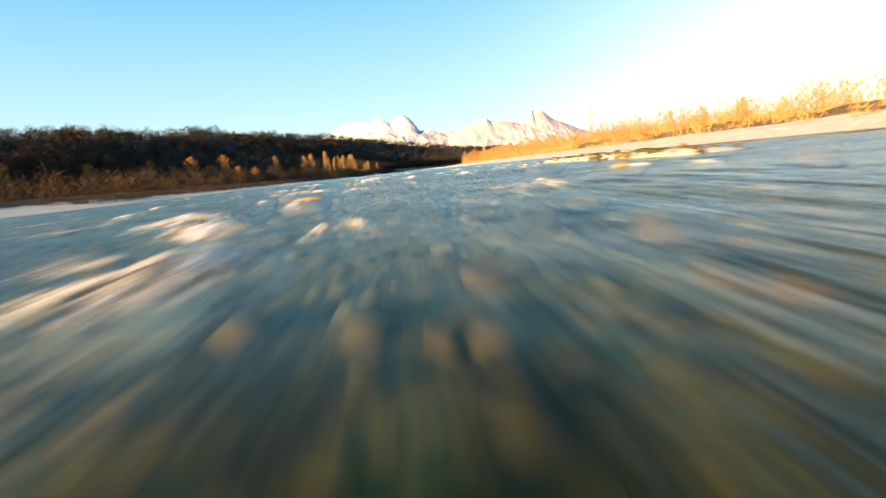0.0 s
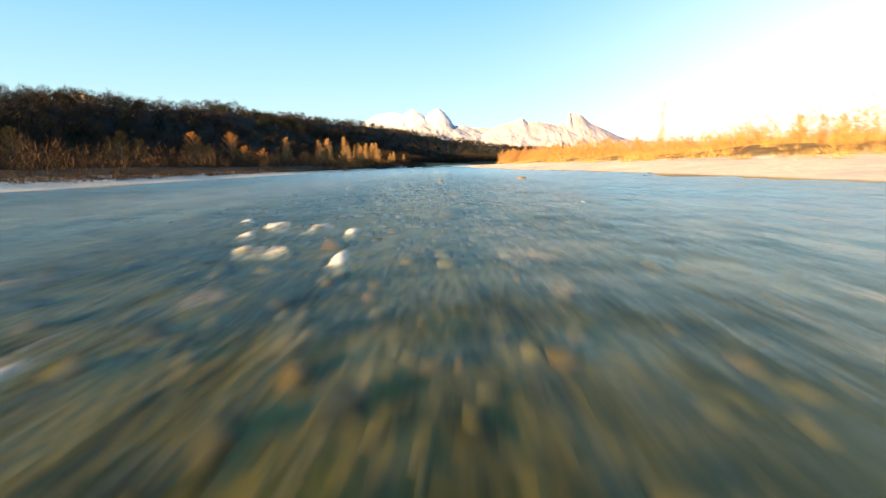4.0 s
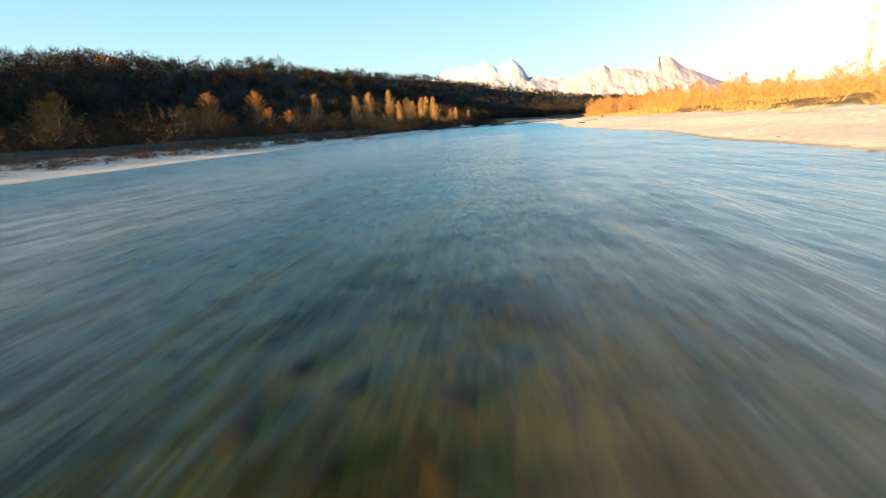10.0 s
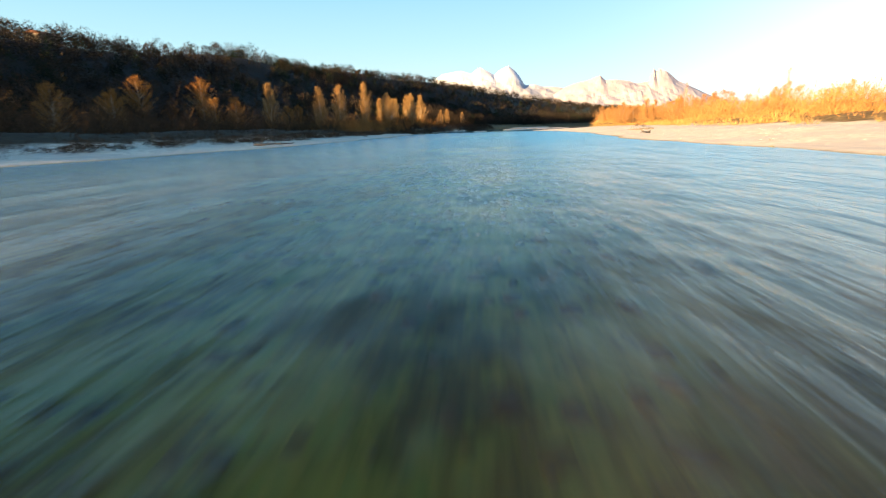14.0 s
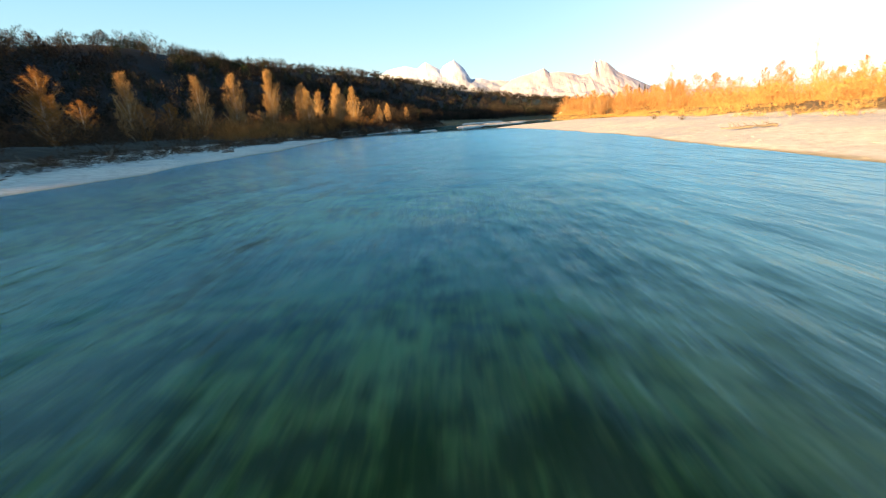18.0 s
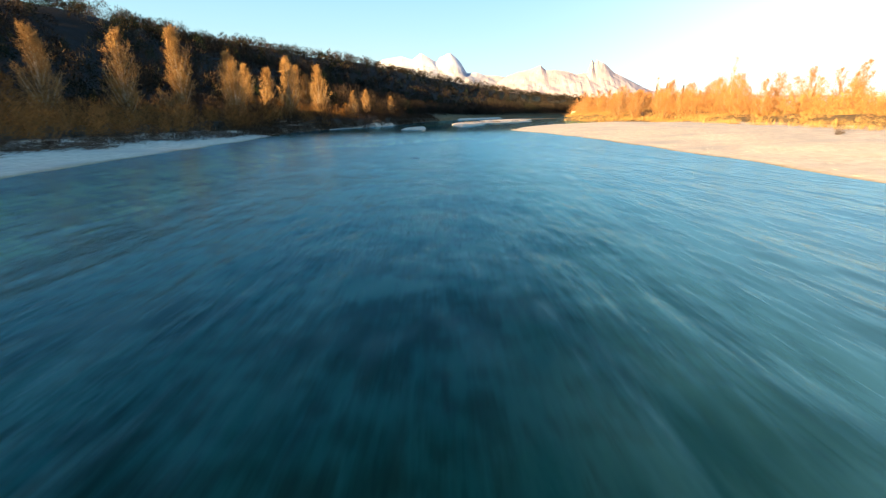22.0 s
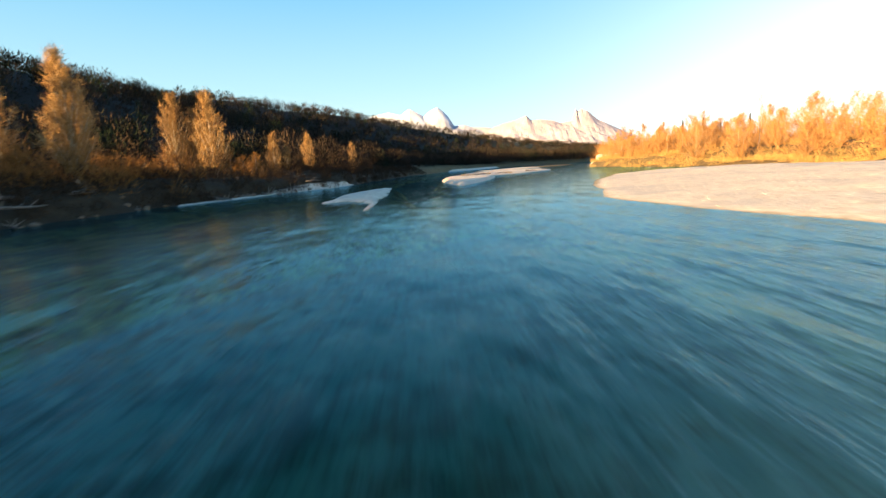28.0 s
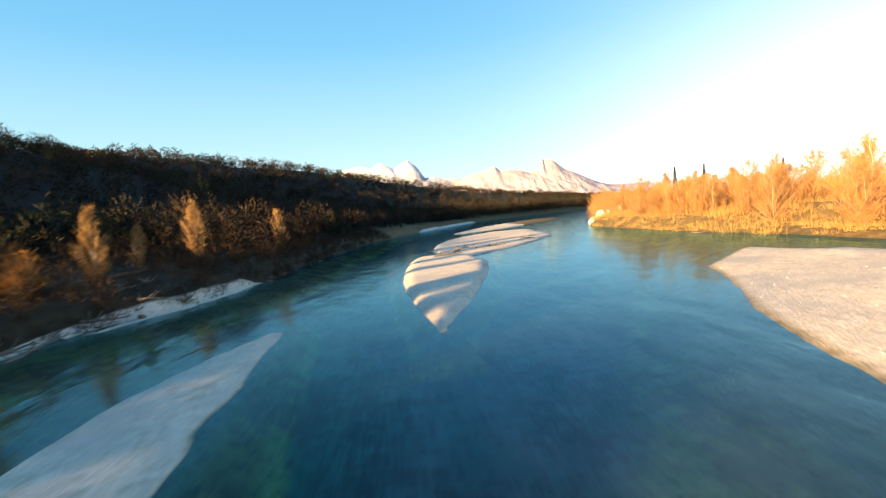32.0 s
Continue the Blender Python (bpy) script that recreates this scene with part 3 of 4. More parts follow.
def grid_mesh(name, xs, ys, height, mats):
    gx, gy = np.meshgrid(xs, ys)
    v = np.stack([gx, gy, height(gx, gy)], -1).reshape(-1, 3)
    i = np.arange(len(xs) * len(ys)).reshape(len(ys), len(xs))
    f = np.stack([i[:-1, :-1], i[:-1, 1:], i[1:, 1:], i[1:, :-1]], -1).reshape(-1, 4)
    return mesh_from(name, v, f, mats, True)


gxs = line_of((-5000, -1000, 400), (-1000, -300, 50), (-300, -60, 10), (-60, -36, 2), (-36, 40, 0.8), (40, 80, 2), (80, 300, 10), (300, 1000, 50), (1000, 5000, 400))
gys = line_of((-3000, -400, 300), (-400, -20, 20), (-20, 420, 1.0), (420, 520, 3), (520, 800, 10), (800, 1600, 30), (1600, 5000, 300))
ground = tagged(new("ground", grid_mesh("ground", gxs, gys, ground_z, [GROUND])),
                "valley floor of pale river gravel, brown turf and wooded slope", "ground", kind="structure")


def wave_z(x, y):
    rough = 1 - smooth(60, 125, y)
    a = fbm(x, y * 0.7, 3.6, 3, 8) * (0.010 + 0.065 * rough)
    return a + fbm(x, y * 0.5, 11.0, 2, 9) * 0.015


wxs = line_of((-60, -30, 6), (-30, 30, 0.45), (30, 90, 6), (90, 1100, 60))
wys = line_of((-400, -20, 20), (-20, 90, 0.4), (90, 380, 0.6), (380, 600, 8), (600, 1600, 40))
water = tagged(new("water", grid_mesh("water", wxs, wys, wave_z, [WATER])), "clear blue-green river water with a rippled surface", "water", kind="structure")

# ---- mountains ----
def massif(name, label, x0, x1, y, crest, depth, mat, seed):
    """A range whose crest line follows (x, height) pairs."""
    c = np.array(crest, float)
    xs = np.arange(x0, x1 + 1, 16.0)
    ys = np.concatenate([np.linspace(-depth, 0, 44), np.linspace(0, depth * 0.5, 18)[1:]])

    def height(gx, gy):
        fall = np.clip(1 - np.abs(gy) / np.where(gy < 0, depth, depth * 0.5), 0, 1)
        top = np.interp(gx + 130 * fbm(gx, gy, 210.0, 3, seed + 4) * (1 - fall), c[:, 0], c[:, 1])
        wide = sum(np.interp(gx + o, c[:, 0], c[:, 1]) for o in (-260, -150, -60, 60, 150, 260)) / 6
        w = smooth(1.0, 0.72, fall)
        top = top * (1 - w) + wide * w
        ridge = 1 - np.abs(fbm(gx + 0.5 * gy, gy * 0.6, 170.0, 5, seed))
        h = top * fall ** 1.1 * (1 - (1 - fall) ** 0.7 * 0.10 * (1 - ridge)) + 11 * fbm(gx, gy, 70.0, 4, seed + 1) * np.sqrt(fall * (1 - fall)) * 2
        return h - 30 * (1 - fall)
    gx, gy = np.meshgrid(xs, ys)
    v = np.stack([gx, gy + y, height(gx, gy)], -1).reshape(-1, 3)
    i = np.arange(len(xs) * len(ys)).reshape(len(ys), len(xs))
    f = np.stack([i[:-1, :-1], i[:-1, 1:], i[1:, 1:], i[1:, :-1]], -1).reshape(-1, 4)
    return tagged(new(name, mesh_from(name, v, f, [mat], False)), label, "mountain", kind="structure")


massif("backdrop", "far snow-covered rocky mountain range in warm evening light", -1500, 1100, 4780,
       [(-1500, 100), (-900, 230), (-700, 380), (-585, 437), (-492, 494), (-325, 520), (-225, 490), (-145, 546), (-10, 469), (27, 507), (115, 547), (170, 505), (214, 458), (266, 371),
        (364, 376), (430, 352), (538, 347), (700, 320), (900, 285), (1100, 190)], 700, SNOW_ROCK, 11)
massif("backdrop.001", "far rocky mountain in haze-paled colours with a tower-like summit, thin snow", 250, 3600, 4640,
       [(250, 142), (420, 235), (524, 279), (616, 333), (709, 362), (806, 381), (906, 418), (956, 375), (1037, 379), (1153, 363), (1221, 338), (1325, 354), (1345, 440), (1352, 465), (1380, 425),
        (1400, 460), (1474, 424), (1558, 352), (1672, 300), (1777, 250), (1850, 215), (1975, 175), (2300, 160), (3600, 140)], 600, HAZED_ROCK, 23)


# ---- trees ----
def tree_meshes(name, seed, height, trunk_r, low, radius, widest, limbs, rise, twigs, twig_len, twig_w, up, bark, twig):
    """Trunk with limbs that reach to a flame- or egg-shaped outline, and a crown of fine bare twigs."""
    r = np.random.default_rng(seed)
    bend = r.normal(size=(9, 2)).cumsum(axis=0) * 0.012 * height
    stem = np.column_stack([bend - bend[0], np.linspace(-0.3, height * 0.95, 9)])
    wood = [tube(stem, np.linspace(trunk_r, 0.03, 9), 7)]
    lobes = r.random(7) * 6.283
    spots = []
    for k in range(limbs):
        f = low + (1.0 - low) * ((k + r.random()) / limbs)
        g = (f - low) / (1 - low)
        az = r.random() * 6.283
        shape = math.sin(math.pi * g ** (math.log(0.5) / math.log(widest))) ** 0.75
        lobe = 1 + 0.22 * math.sin(3 * az + lobes[0] + 5 * g) + 0.15 * math.sin(9 * g + lobes[1] + 2 * az)
        q = radius * (0.08 + 0.92 * shape) * lobe * (0.45 + 0.55 * math.sqrt(r.random()))
        end = np.array((math.cos(az) * q, math.sin(az) * q, f * height))
        zb = max(0.05 * height, f * height - q * rise - 0.04 * height)
        base = np.array([np.interp(zb, stem[:, 2], stem[:, j]) for j in (0, 1)] + [zb])
        end[:2] += base[:2]
        u = np.linspace(0, 1, 5)[:, None]
        mid = base * 0.5 + end * 0.5 + np.array((0, 0, -0.10 * q)) + r.normal(size=3) * 0.08 * q
        c = base * (1 - u) ** 2 + 2 * mid * u * (1 - u) + end * u ** 2
        wood.append(tube(c, np.linspace(max(0.02, trunk_r * (1.05 - zb / height) * 0.42), 0.012, 5), 3))
        spots.append(c)
    spots = np.array(spots)
    li, s = r.integers(0, len(spots), twigs), (1 - r.random(twigs) ** 1.3 * 0.8) * 3.999
    i0 = s.astype(int)
    w = (s - i0)[:, None]
    start = spots[li, i0] * (1 - w) + spots[li, i0 + 1] * w + r.normal(size=(twigs, 3)) * 0.02 * height * np.array((1, 1, 0.6))
    way = unit(unit(spots[li, i0 + 1] - spots[li, i0]) * 0.45 + r.normal(size=(twigs, 3)) * 0.75 + np.array((0, 0, up)))
    crown = blades(start, way, twig_len * (0.4 + 1.0 * r.random(twigs)), twig_w * (0.6 + 0.8 * r.random(twigs)), r)
    v, f = joined(wood)
    return mesh_from(name + "_trunk", v, f, [bark], True), mesh_from(name + "_crown", *crown, [twig])


def tree(name, meshes, label, category, group):
    top = new(name)
    tagged(top, label, category, group)
    part("trunk", meshes[0], top)
    part("crown", meshes[1], top)
    return top


def conifer_meshes(name, seed, height, spread):
    r = np.random.default_rng(seed)
    wood = tube([(0, 0, -0.3), (0, 0, height * 0.5), (0, 0, height * 0.97)], [0.22, 0.14, 0.02], 6)
    n = 5200
    f = r.random(n) ** 0.8
    az = r.random(n) * 6.283
    reach = spread * (1.02 - f) * (0.75 + 0.25 * np.sin(f * 70)) * (0.3 + 0.7 * r.random(n))
    start = np.stack([np.cos(az) * reach * 0.6, np.sin(az) * reach * 0.6, 1.0 + f * (height - 1.2) - reach * 0.12], -1)
    way = unit(np.stack([np.cos(az), np.sin(az), -0.25 + 0.3 * r.random(n)], -1) + r.normal(size=(n, 3)) * 0.25)
    crown = blades(start, way, 0.25 + reach * 0.35, 0.06 + 0.06 * r.random(n), r)
    return mesh_from(name + "_trunk", *wood, [BARK], True), mesh_from(name + "_crown", *crown, [NEEDLE])


def plant(protos, spots, r, base_h, label=None):
    """First use of each prototype moves it; later ones copy it."""
    used = set()
    for x, y, top in spots:
        k = r.integers(0, len(protos))
        ob = protos[k]
        g = float(ground_z(np.array([x]), np.array([y]))[0])
        size = max(0.3, (top - g) / base_h[k])
        m = Matrix.Translation((x, y, g - 0.05)) @ Matrix.Rotation(r.random() * 6.283, 4, "Z") @ Matrix.Diagonal((size, size, size, 1))
        if k in used:
            copy_thing(ob, Matrix.Identity(4)).matrix_basis = m
        else:
            ob.matrix_basis = m
            used.add(k)
    for k, ob in enumerate(protos):
        if k not in used:
            for c in ob.children:
                bpy.data.objects.remove(c)
            bpy.data.objects.remove(ob)


r0 = np.random.default_rng(3)
poplars = [tree("poplar_tree", tree_meshes("poplar", 40 + k, 16, 0.22, 0.10, 3.0, 0.36, 70, 2.2, 7000, 1.0, 0.072, 0.8, PALE_BARK, POPLAR_TWIG),
                "tall columnar bare poplar with golden-brown twigs on the bank", "tree", "poplars on the left bank") for k in range(5)]
POPLAR_SPOTS = [(-70, 290, 17), (-53.3, 288.5, 15.2), (-52.3, 305.2, 17), (-43.7, 306.9, 17.4), (-36.5, 312, 14.3), (-38.9, 317.5, 13.8), (-34.8, 308.5, 12.2), (-40.3, 341, 14.3), (-30.5, 326, 14.9),
                (-41, 330.5, 14), (-48.5, 350, 15), (-38.8, 361.5, 16.6), (-36.5, 364, 14.5), (-31.5, 358.6, 16.4), (-23.4, 362.9, 10), (-24.6, 365.5, 7), (-23.6, 370.6, 7.4), (-22.3, 383, 11.2), (-16, 402, 10)]
plant(poplars, POPLAR_SPOTS, r0, [16] * 5)
willows = [tree("willow_tree", tree_meshes("willow", 60 + k, 12, 0.24, 0.10, 4.6, 0.5, 60, 0.9, 5600, 0.95, 0.06, 0.35, BARK, BUSH_TWIG),
                "broad round-crowned bare tree with tan twigs on the bank", "tree", "round trees on the left bank") for k in range(4)]
WILLOW_SPOTS = [(-156, 306, 23), (-132, 300, 15), (-120, 296, 21.5), (-107, 312, 22), (-95, 300, 14), (-84, 294, 12), (-62, 292, 10), (-140, 270, 16), (-110, 270, 14), (-92, 250, 13), (-84, 225, 12), (-98, 200, 15), (-80, 180, 11), (-90, 150, 12), (-105, 130, 14), (-85, 110, 12), (-100, 85, 13), (-95, 50, 12), (-66, 262, 11), (-58, 275, 9)]
WILLOW_SPOTS += [(-41, 346, 5.2), (-38, 350, 4.4), (-36.5, 355.5, 5), (-31.5, 364.4, 7.2), (-24.3, 356, 6.4), (-27.5, 359.5, 4.6), (-35, 318.5, 5), (-38.5, 324, 4.8), (-37, 335, 4.5), (-33, 330.5, 3.8), (-46, 300, 5), (-50, 312, 5)]
plant(willows, WILLOW_SPOTS, r0, [12] * 4)
bushes = [tree("willow_shrub", tree_meshes("willow_shrub", 130 + k, 3.4, 0.07, 0.02, 2.5, 0.42, 64, 0.5, 5200, 0.5, 0.045, 0.45, TAN_BARK, BUSH_TWIG),
               "dense rounded rust-golden leafless shrub at the foot of the poplars", "shrub", "golden shrubs on the left bank") for k in range(3)]
plant(bushes, [(-40.5, 345, 6.0), (-38.3, 347.5, 5.8), (-36.5, 350.5, 5.2), (-42, 349, 6.2), (-33.5, 354, 4.9), (-25.2, 356.5, 5.0), (-28, 357.5, 4.6), (-36.5, 320, 4.6), (-39.5, 325, 4.9), (-41.5, 313, 4.8),
               (-44.5, 318, 5.2), (-47, 303, 4.8), (-49.5, 296, 4.9), (-57, 292, 5.0), (-63, 296, 5.2)], r0, [3.4] * 3)
rights = [tree("riverside_tree", tree_meshes("riverside", 80 + k, 10, 0.15, 0.08, 2.6 + 0.4 * k, 0.5, 60, 1.2, 4400, 0.64, 0.042, 0.45, TAN_BARK, WILLOW_TWIG),
               "bare riverside tree glowing orange in low sun", "tree", "trees on the right bank") for k in range(6)]
spots = []
for k in range(150):
    y = 40 + 560 * r0.random()
    back = 4 + 70 * r0.random() ** 1.3
    spots.append((float(along(VEG_R, y)) + back, y, (4.0 + 3.0 * r0.random() + 0.045 * back) * (0.74 + 0.98 * float(smooth(230, 350, y)))))
for k in range(50):
    y = 335 + 260 * r0.random()
    spots.append((float(along(VEG_R, y)) + 2 + 38 * r0.random(), y, 8 + 4.6 * r0.random()))
for k in range(92):
    y = 335 + 240 * r0.random()
    spots.append((float(along(VEG_R, y)) + 1.2 + 26 * r0.random() ** 1.3, y, 6.5 + 5 * r0.random()))
spots += [(128, 431, 18.6), (95.8, 161, 11.2), (112, 166, 11.6)]
plant(rights, spots, r0, [10] * 6)
tall = [tree("tall_poplar_tree", tree_meshes("tall_poplar", 95, 20, 0.2, 0.25, 1.5, 0.6, 40, 2.0, 1300, 0.9, 0.045, 0.8, PALE_BARK, WILLOW_TWIG), "very tall slender bare poplar above the thicket", "tree", "tall poplars on the right bank")]
plant(tall, [(107, 253, 26.7), (79.9, 352, 17.5), (70, 376, 14), (90, 300, 17), (62.5, 398, 10), (64.5, 372, 10), (66, 388, 10.5)], r0, [20])
spruces = [tree("spruce_tree", conifer_meshes("spruce", 20 + k, 16, 3.0), "dark green pointed spruce standing among bare trees", "tree", "spruces") for k in range(2)]
plant(spruces, [(-225, 482, 61), (-225, 494, 64), (-224, 503, 65), (-222, 540, 68), (-214, 556, 66), (144, 543.5, 21.5), (131.4, 502, 19.2), (106.7, 433, 14.6), (149, 414, 13.6), (120, 470, 15), (160, 520, 16)], r0, [16, 16])


# ---- thickets and woods ----
def twig_heap(spots, r, per, spread, tall, length, width, up):
    """Twigs of many shrubs in one mesh: spots hold x, y and size."""
    s = np.repeat(np.asarray(spots), per, axis=0)
    n = len(s)
    g = ground_z(s[:, 0], s[:, 1])
    a, q = r.random(n) * 6.283, np.sqrt(r.random(n))
    hgt = r.random(n)
    start = np.stack([s[:, 0] + np.cos(a) * q * spread * s[:, 2] * (1 - 0.5 * hgt), s[:, 1] + np.sin(a) * q * spread * s[:, 2] * (1 - 0.5 * hgt), g + hgt * tall * s[:, 2] * (1 - 0.35 * q)], -1)
    way = unit(np.stack([np.cos(a) * 0.5, np.sin(a) * 0.5, np.full(n, up)], -1) + r.normal(size=(n, 3)) * 0.5)
    return blades(start, way, length * s[:, 2] * (0.5 + r.random(n)), width * (0.6 + 0.8 * r.random(n)), r)


r1 = np.random.default_rng(12)


def strip(n, table, lo, hi, y0, y1, sign, smin, smax):
    y = y0 + (y1 - y0) * r1.random(n)
    x = along(table, y) + sign * (lo + (hi - lo) * r1.random(n))
    return np.stack([x, y, smin + (smax - smin) * r1.random(n)], -1)


# left-bank brush takes the twig colour with shade painted in
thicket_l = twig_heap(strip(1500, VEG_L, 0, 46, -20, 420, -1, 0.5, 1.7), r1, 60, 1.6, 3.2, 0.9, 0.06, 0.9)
tagged(new("thicket", mesh_from("thicket_left", *thicket_l, [DIMMED_TWIG])), "dense brown leafless brush along the shaded bank", "brush", kind="stuff")
screen = twig_heap(strip(170, VEG_L, 1.5, 12, 262, 338, -1, 0.55, 1.3), r1, 130, 1.5, 3.0, 0.8, 0.06, 0.9)
tagged(new("thicket", mesh_from("thicket_screen", *screen, [BRUSH_TWIG])), "dense golden-brown leafless brush in front of the poplars", "brush", kind="stuff")
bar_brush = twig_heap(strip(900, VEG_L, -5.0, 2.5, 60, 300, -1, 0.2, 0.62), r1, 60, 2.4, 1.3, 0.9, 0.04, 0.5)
tagged(new("brush", mesh_from("bar_brush", *bar_brush, [DIMMED_TWIG])), "low dark tangles of dead grass and brush on upper gravel bar", "brush", kind="stuff")
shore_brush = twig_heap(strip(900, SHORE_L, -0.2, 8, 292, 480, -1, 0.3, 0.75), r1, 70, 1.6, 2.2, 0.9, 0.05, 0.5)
tagged(new("brush", mesh_from("shore_brush", *shore_brush, [DIMMED_TWIG])), "low dark tangled brush down to the water's edge", "brush", kind="stuff")
grass_r = twig_heap(np.concatenate([strip(1500, VEG_R, -2, 30, 20, 460, 1, 0.5, 1.3), strip(500, VEG_R, -1.5, 6, 330, 470, 1, 0.5, 1.2)]), r1, 45, 1.6, 0.25, 0.9, 0.05, 1.2)
tagged(new("dry_grass", mesh_from("dry_grass", *grass_r, [STRAW])), "golden dry grass tufts along the sunlit bank", "grass", kind="stuff")
thicket_r = twig_heap(np.concatenate([strip(1100, VEG_R, 2, 60, -20, 600, 1, 0.5, 1.4), strip(700, VEG_R, 0, 30, 335, 620, 1, 0.9, 2.3), strip(700, VEG_R, 4, 50, 0, 330, 1, 0.9, 1.6)]), r1, 60, 1.7, 3.4, 0.9, 0.06, 0.9)
tagged(new("thicket", mesh_from("thicket_right", *thicket_r, [WILLOW_TWIG])), "dense orange-brown leafless brush along the sunlit bank", "brush", kind="stuff")


def hill_spots(n):
    y = -90 + 1440 * r1.random(n)
    u = r1.random(n) * 1.25
    foot, rx = along(FOOT_L, y), along(RIDGE_X, y)
    x = foot - u * (foot - rx) - 2
    return np.stack([x, y, 0.48 + 0.62 * r1.random(n) ** 1.6 + 0.28 * smooth(-0.2, 0.6, fbm(x, y, 26.0, 2, 14))], -1)


def crowns(spots, r, per, wide, tall, length, width):
    """Egg-shaped crowns of a wood in one mesh: twigs on the upper shell of each."""
    s = np.repeat(np.asarray(spots), per, axis=0)
    n = len(s)
    d = unit(r.normal(size=(n, 3)))
    d[:, 2] = np.abs(d[:, 2]) * 1.5 - 0.55
    q = (0.55 + 0.45 * r.random(n)) * s[:, 2]
    c = np.stack([s[:, 0], s[:, 1], ground_z(s[:, 0], s[:, 1]) + 0.33 * tall * s[:, 2]], -1)
    start = c + d * np.stack([wide * q, wide * q, 0.5 * tall * q], -1)
    way = unit(d * 0.8 + r.normal(size=(n, 3)) * 0.55 + np.array((0, 0, 0.5)))
    return blades(start, way, length * s[:, 2] * (0.5 + r.random(n)), width * (0.6 + 0.8 * r.random(n)), r)


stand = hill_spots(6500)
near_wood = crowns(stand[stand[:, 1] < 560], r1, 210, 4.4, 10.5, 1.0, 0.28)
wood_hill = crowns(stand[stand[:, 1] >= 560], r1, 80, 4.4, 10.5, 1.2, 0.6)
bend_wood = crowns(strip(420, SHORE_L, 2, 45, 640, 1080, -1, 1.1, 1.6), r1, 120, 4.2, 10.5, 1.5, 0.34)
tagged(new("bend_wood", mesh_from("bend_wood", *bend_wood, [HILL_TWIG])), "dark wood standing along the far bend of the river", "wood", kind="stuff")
# foot trees share the shade-darkened hill colour, though sun reaches them
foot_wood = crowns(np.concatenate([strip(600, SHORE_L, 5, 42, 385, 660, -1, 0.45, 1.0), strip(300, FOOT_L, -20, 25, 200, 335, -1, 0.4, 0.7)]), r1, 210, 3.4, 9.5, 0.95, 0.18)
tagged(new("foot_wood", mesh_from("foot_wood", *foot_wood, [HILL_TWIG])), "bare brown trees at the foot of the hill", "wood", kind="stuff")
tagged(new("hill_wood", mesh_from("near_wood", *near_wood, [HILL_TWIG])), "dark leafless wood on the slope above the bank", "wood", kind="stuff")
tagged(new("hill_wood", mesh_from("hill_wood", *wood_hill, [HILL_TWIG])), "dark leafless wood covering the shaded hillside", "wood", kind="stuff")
wood_ever = crowns(hill_spots(260), r1, 260, 2.2, 13.0, 0.8, 0.15)
tagged(new("evergreen_wood", mesh_from("evergreen_wood", *wood_ever, [NEEDLE])), "dark evergreen trees scattered over the hillside", "wood", kind="stuff")
far_r = strip(500, VEG_R, 60, 260, 60, 1400, 1, 0.8, 1.3)
tagged(new("far_wood", mesh_from("far_wood", *twig_heap(far_r, r1, 90, 3.5, 9.0, 2.0, 0.2, 0.6), [WILLOW_TWIG])), "bare orange-brown wood behind the bank", "wood", kind="stuff")


# ---- houses on the ridge ----
WALL = bark_material("plaster", (0.16, 0.14, 0.12), (0.24, 0.21, 0.18))
TILE = bark_material("roof_tiles", (0.16, 0.07, 0.045), (0.26, 0.12, 0.075))
DARK = bark_material("dark_window", (0.015, 0.017, 0.02), (0.03, 0.033, 0.036))


def box(x0, y0, z0, x1, y1, z1):
    v = np.array([(x, y, z) for z in (z0, z1) for y in (y0, y1) for x in (x0, x1)], float)
    return v, np.array([(0, 2, 3, 1), (4, 5, 7, 6), (0, 1, 5, 4), (1, 3, 7, 5), (3, 2, 6, 7), (2, 0, 4, 6)])


def house(x, y, w, d, h):
    top = tagged(new("house"), "plain plastered house with a low tiled roof on the wooded ridge", "house", "houses on the ridge")
    part("wall", mesh_from("house_wall", *box(-w / 2, -d / 2, -1.5, w / 2, d / 2, h), [WALL]), top)
    v = np.array([(-w / 2 - 0.5, -d / 2 - 0.5, h), (w / 2 + 0.5, -d / 2 - 0.5, h), (w / 2 + 0.5, d / 2 + 0.5, h), (-w / 2 - 0.5, d / 2 + 0.5, h), (0, -d / 2 - 0.5, h + 1.9), (0, d / 2 + 0.5, h + 1.9)])
    bm = bmesh.new()
    p = [bm.verts.new(q) for q in v]
    for f in ((0, 4, 5, 3), (1, 2, 5, 4), (0, 1, 4), (2, 3, 5), (3, 2, 1, 0)):
        bm.faces.new([p[i] for i in f])
    me = bpy.data.meshes.new("house_roof")
    bm.to_mesh(me)
    bm.free()
    me.materials.append(TILE)
    part("roof", me, top)
    part("chimney", mesh_from("house_chimney", *box(w / 5, -0.4, h + 0.6, w / 5 + 0.7, 0.4, h + 2.6), [WALL]), top)
    for k in range(3):
        yy = -d / 2 + d * (k + 0.5) / 3
        part("window", mesh_from("house_window", *box(w / 2, yy - 0.5, h * 0.45, w / 2 + 0.06, yy + 0.5, h * 0.45 + 1.3), [DARK]), top)
    top.matrix_basis = Matrix.Translation((x, y, float(ground_z(np.array([x]), np.array([y]))[0])))


house(-222, 370, 9, 13, 5.5)
house(-214, 690, 10, 14, 6.0)

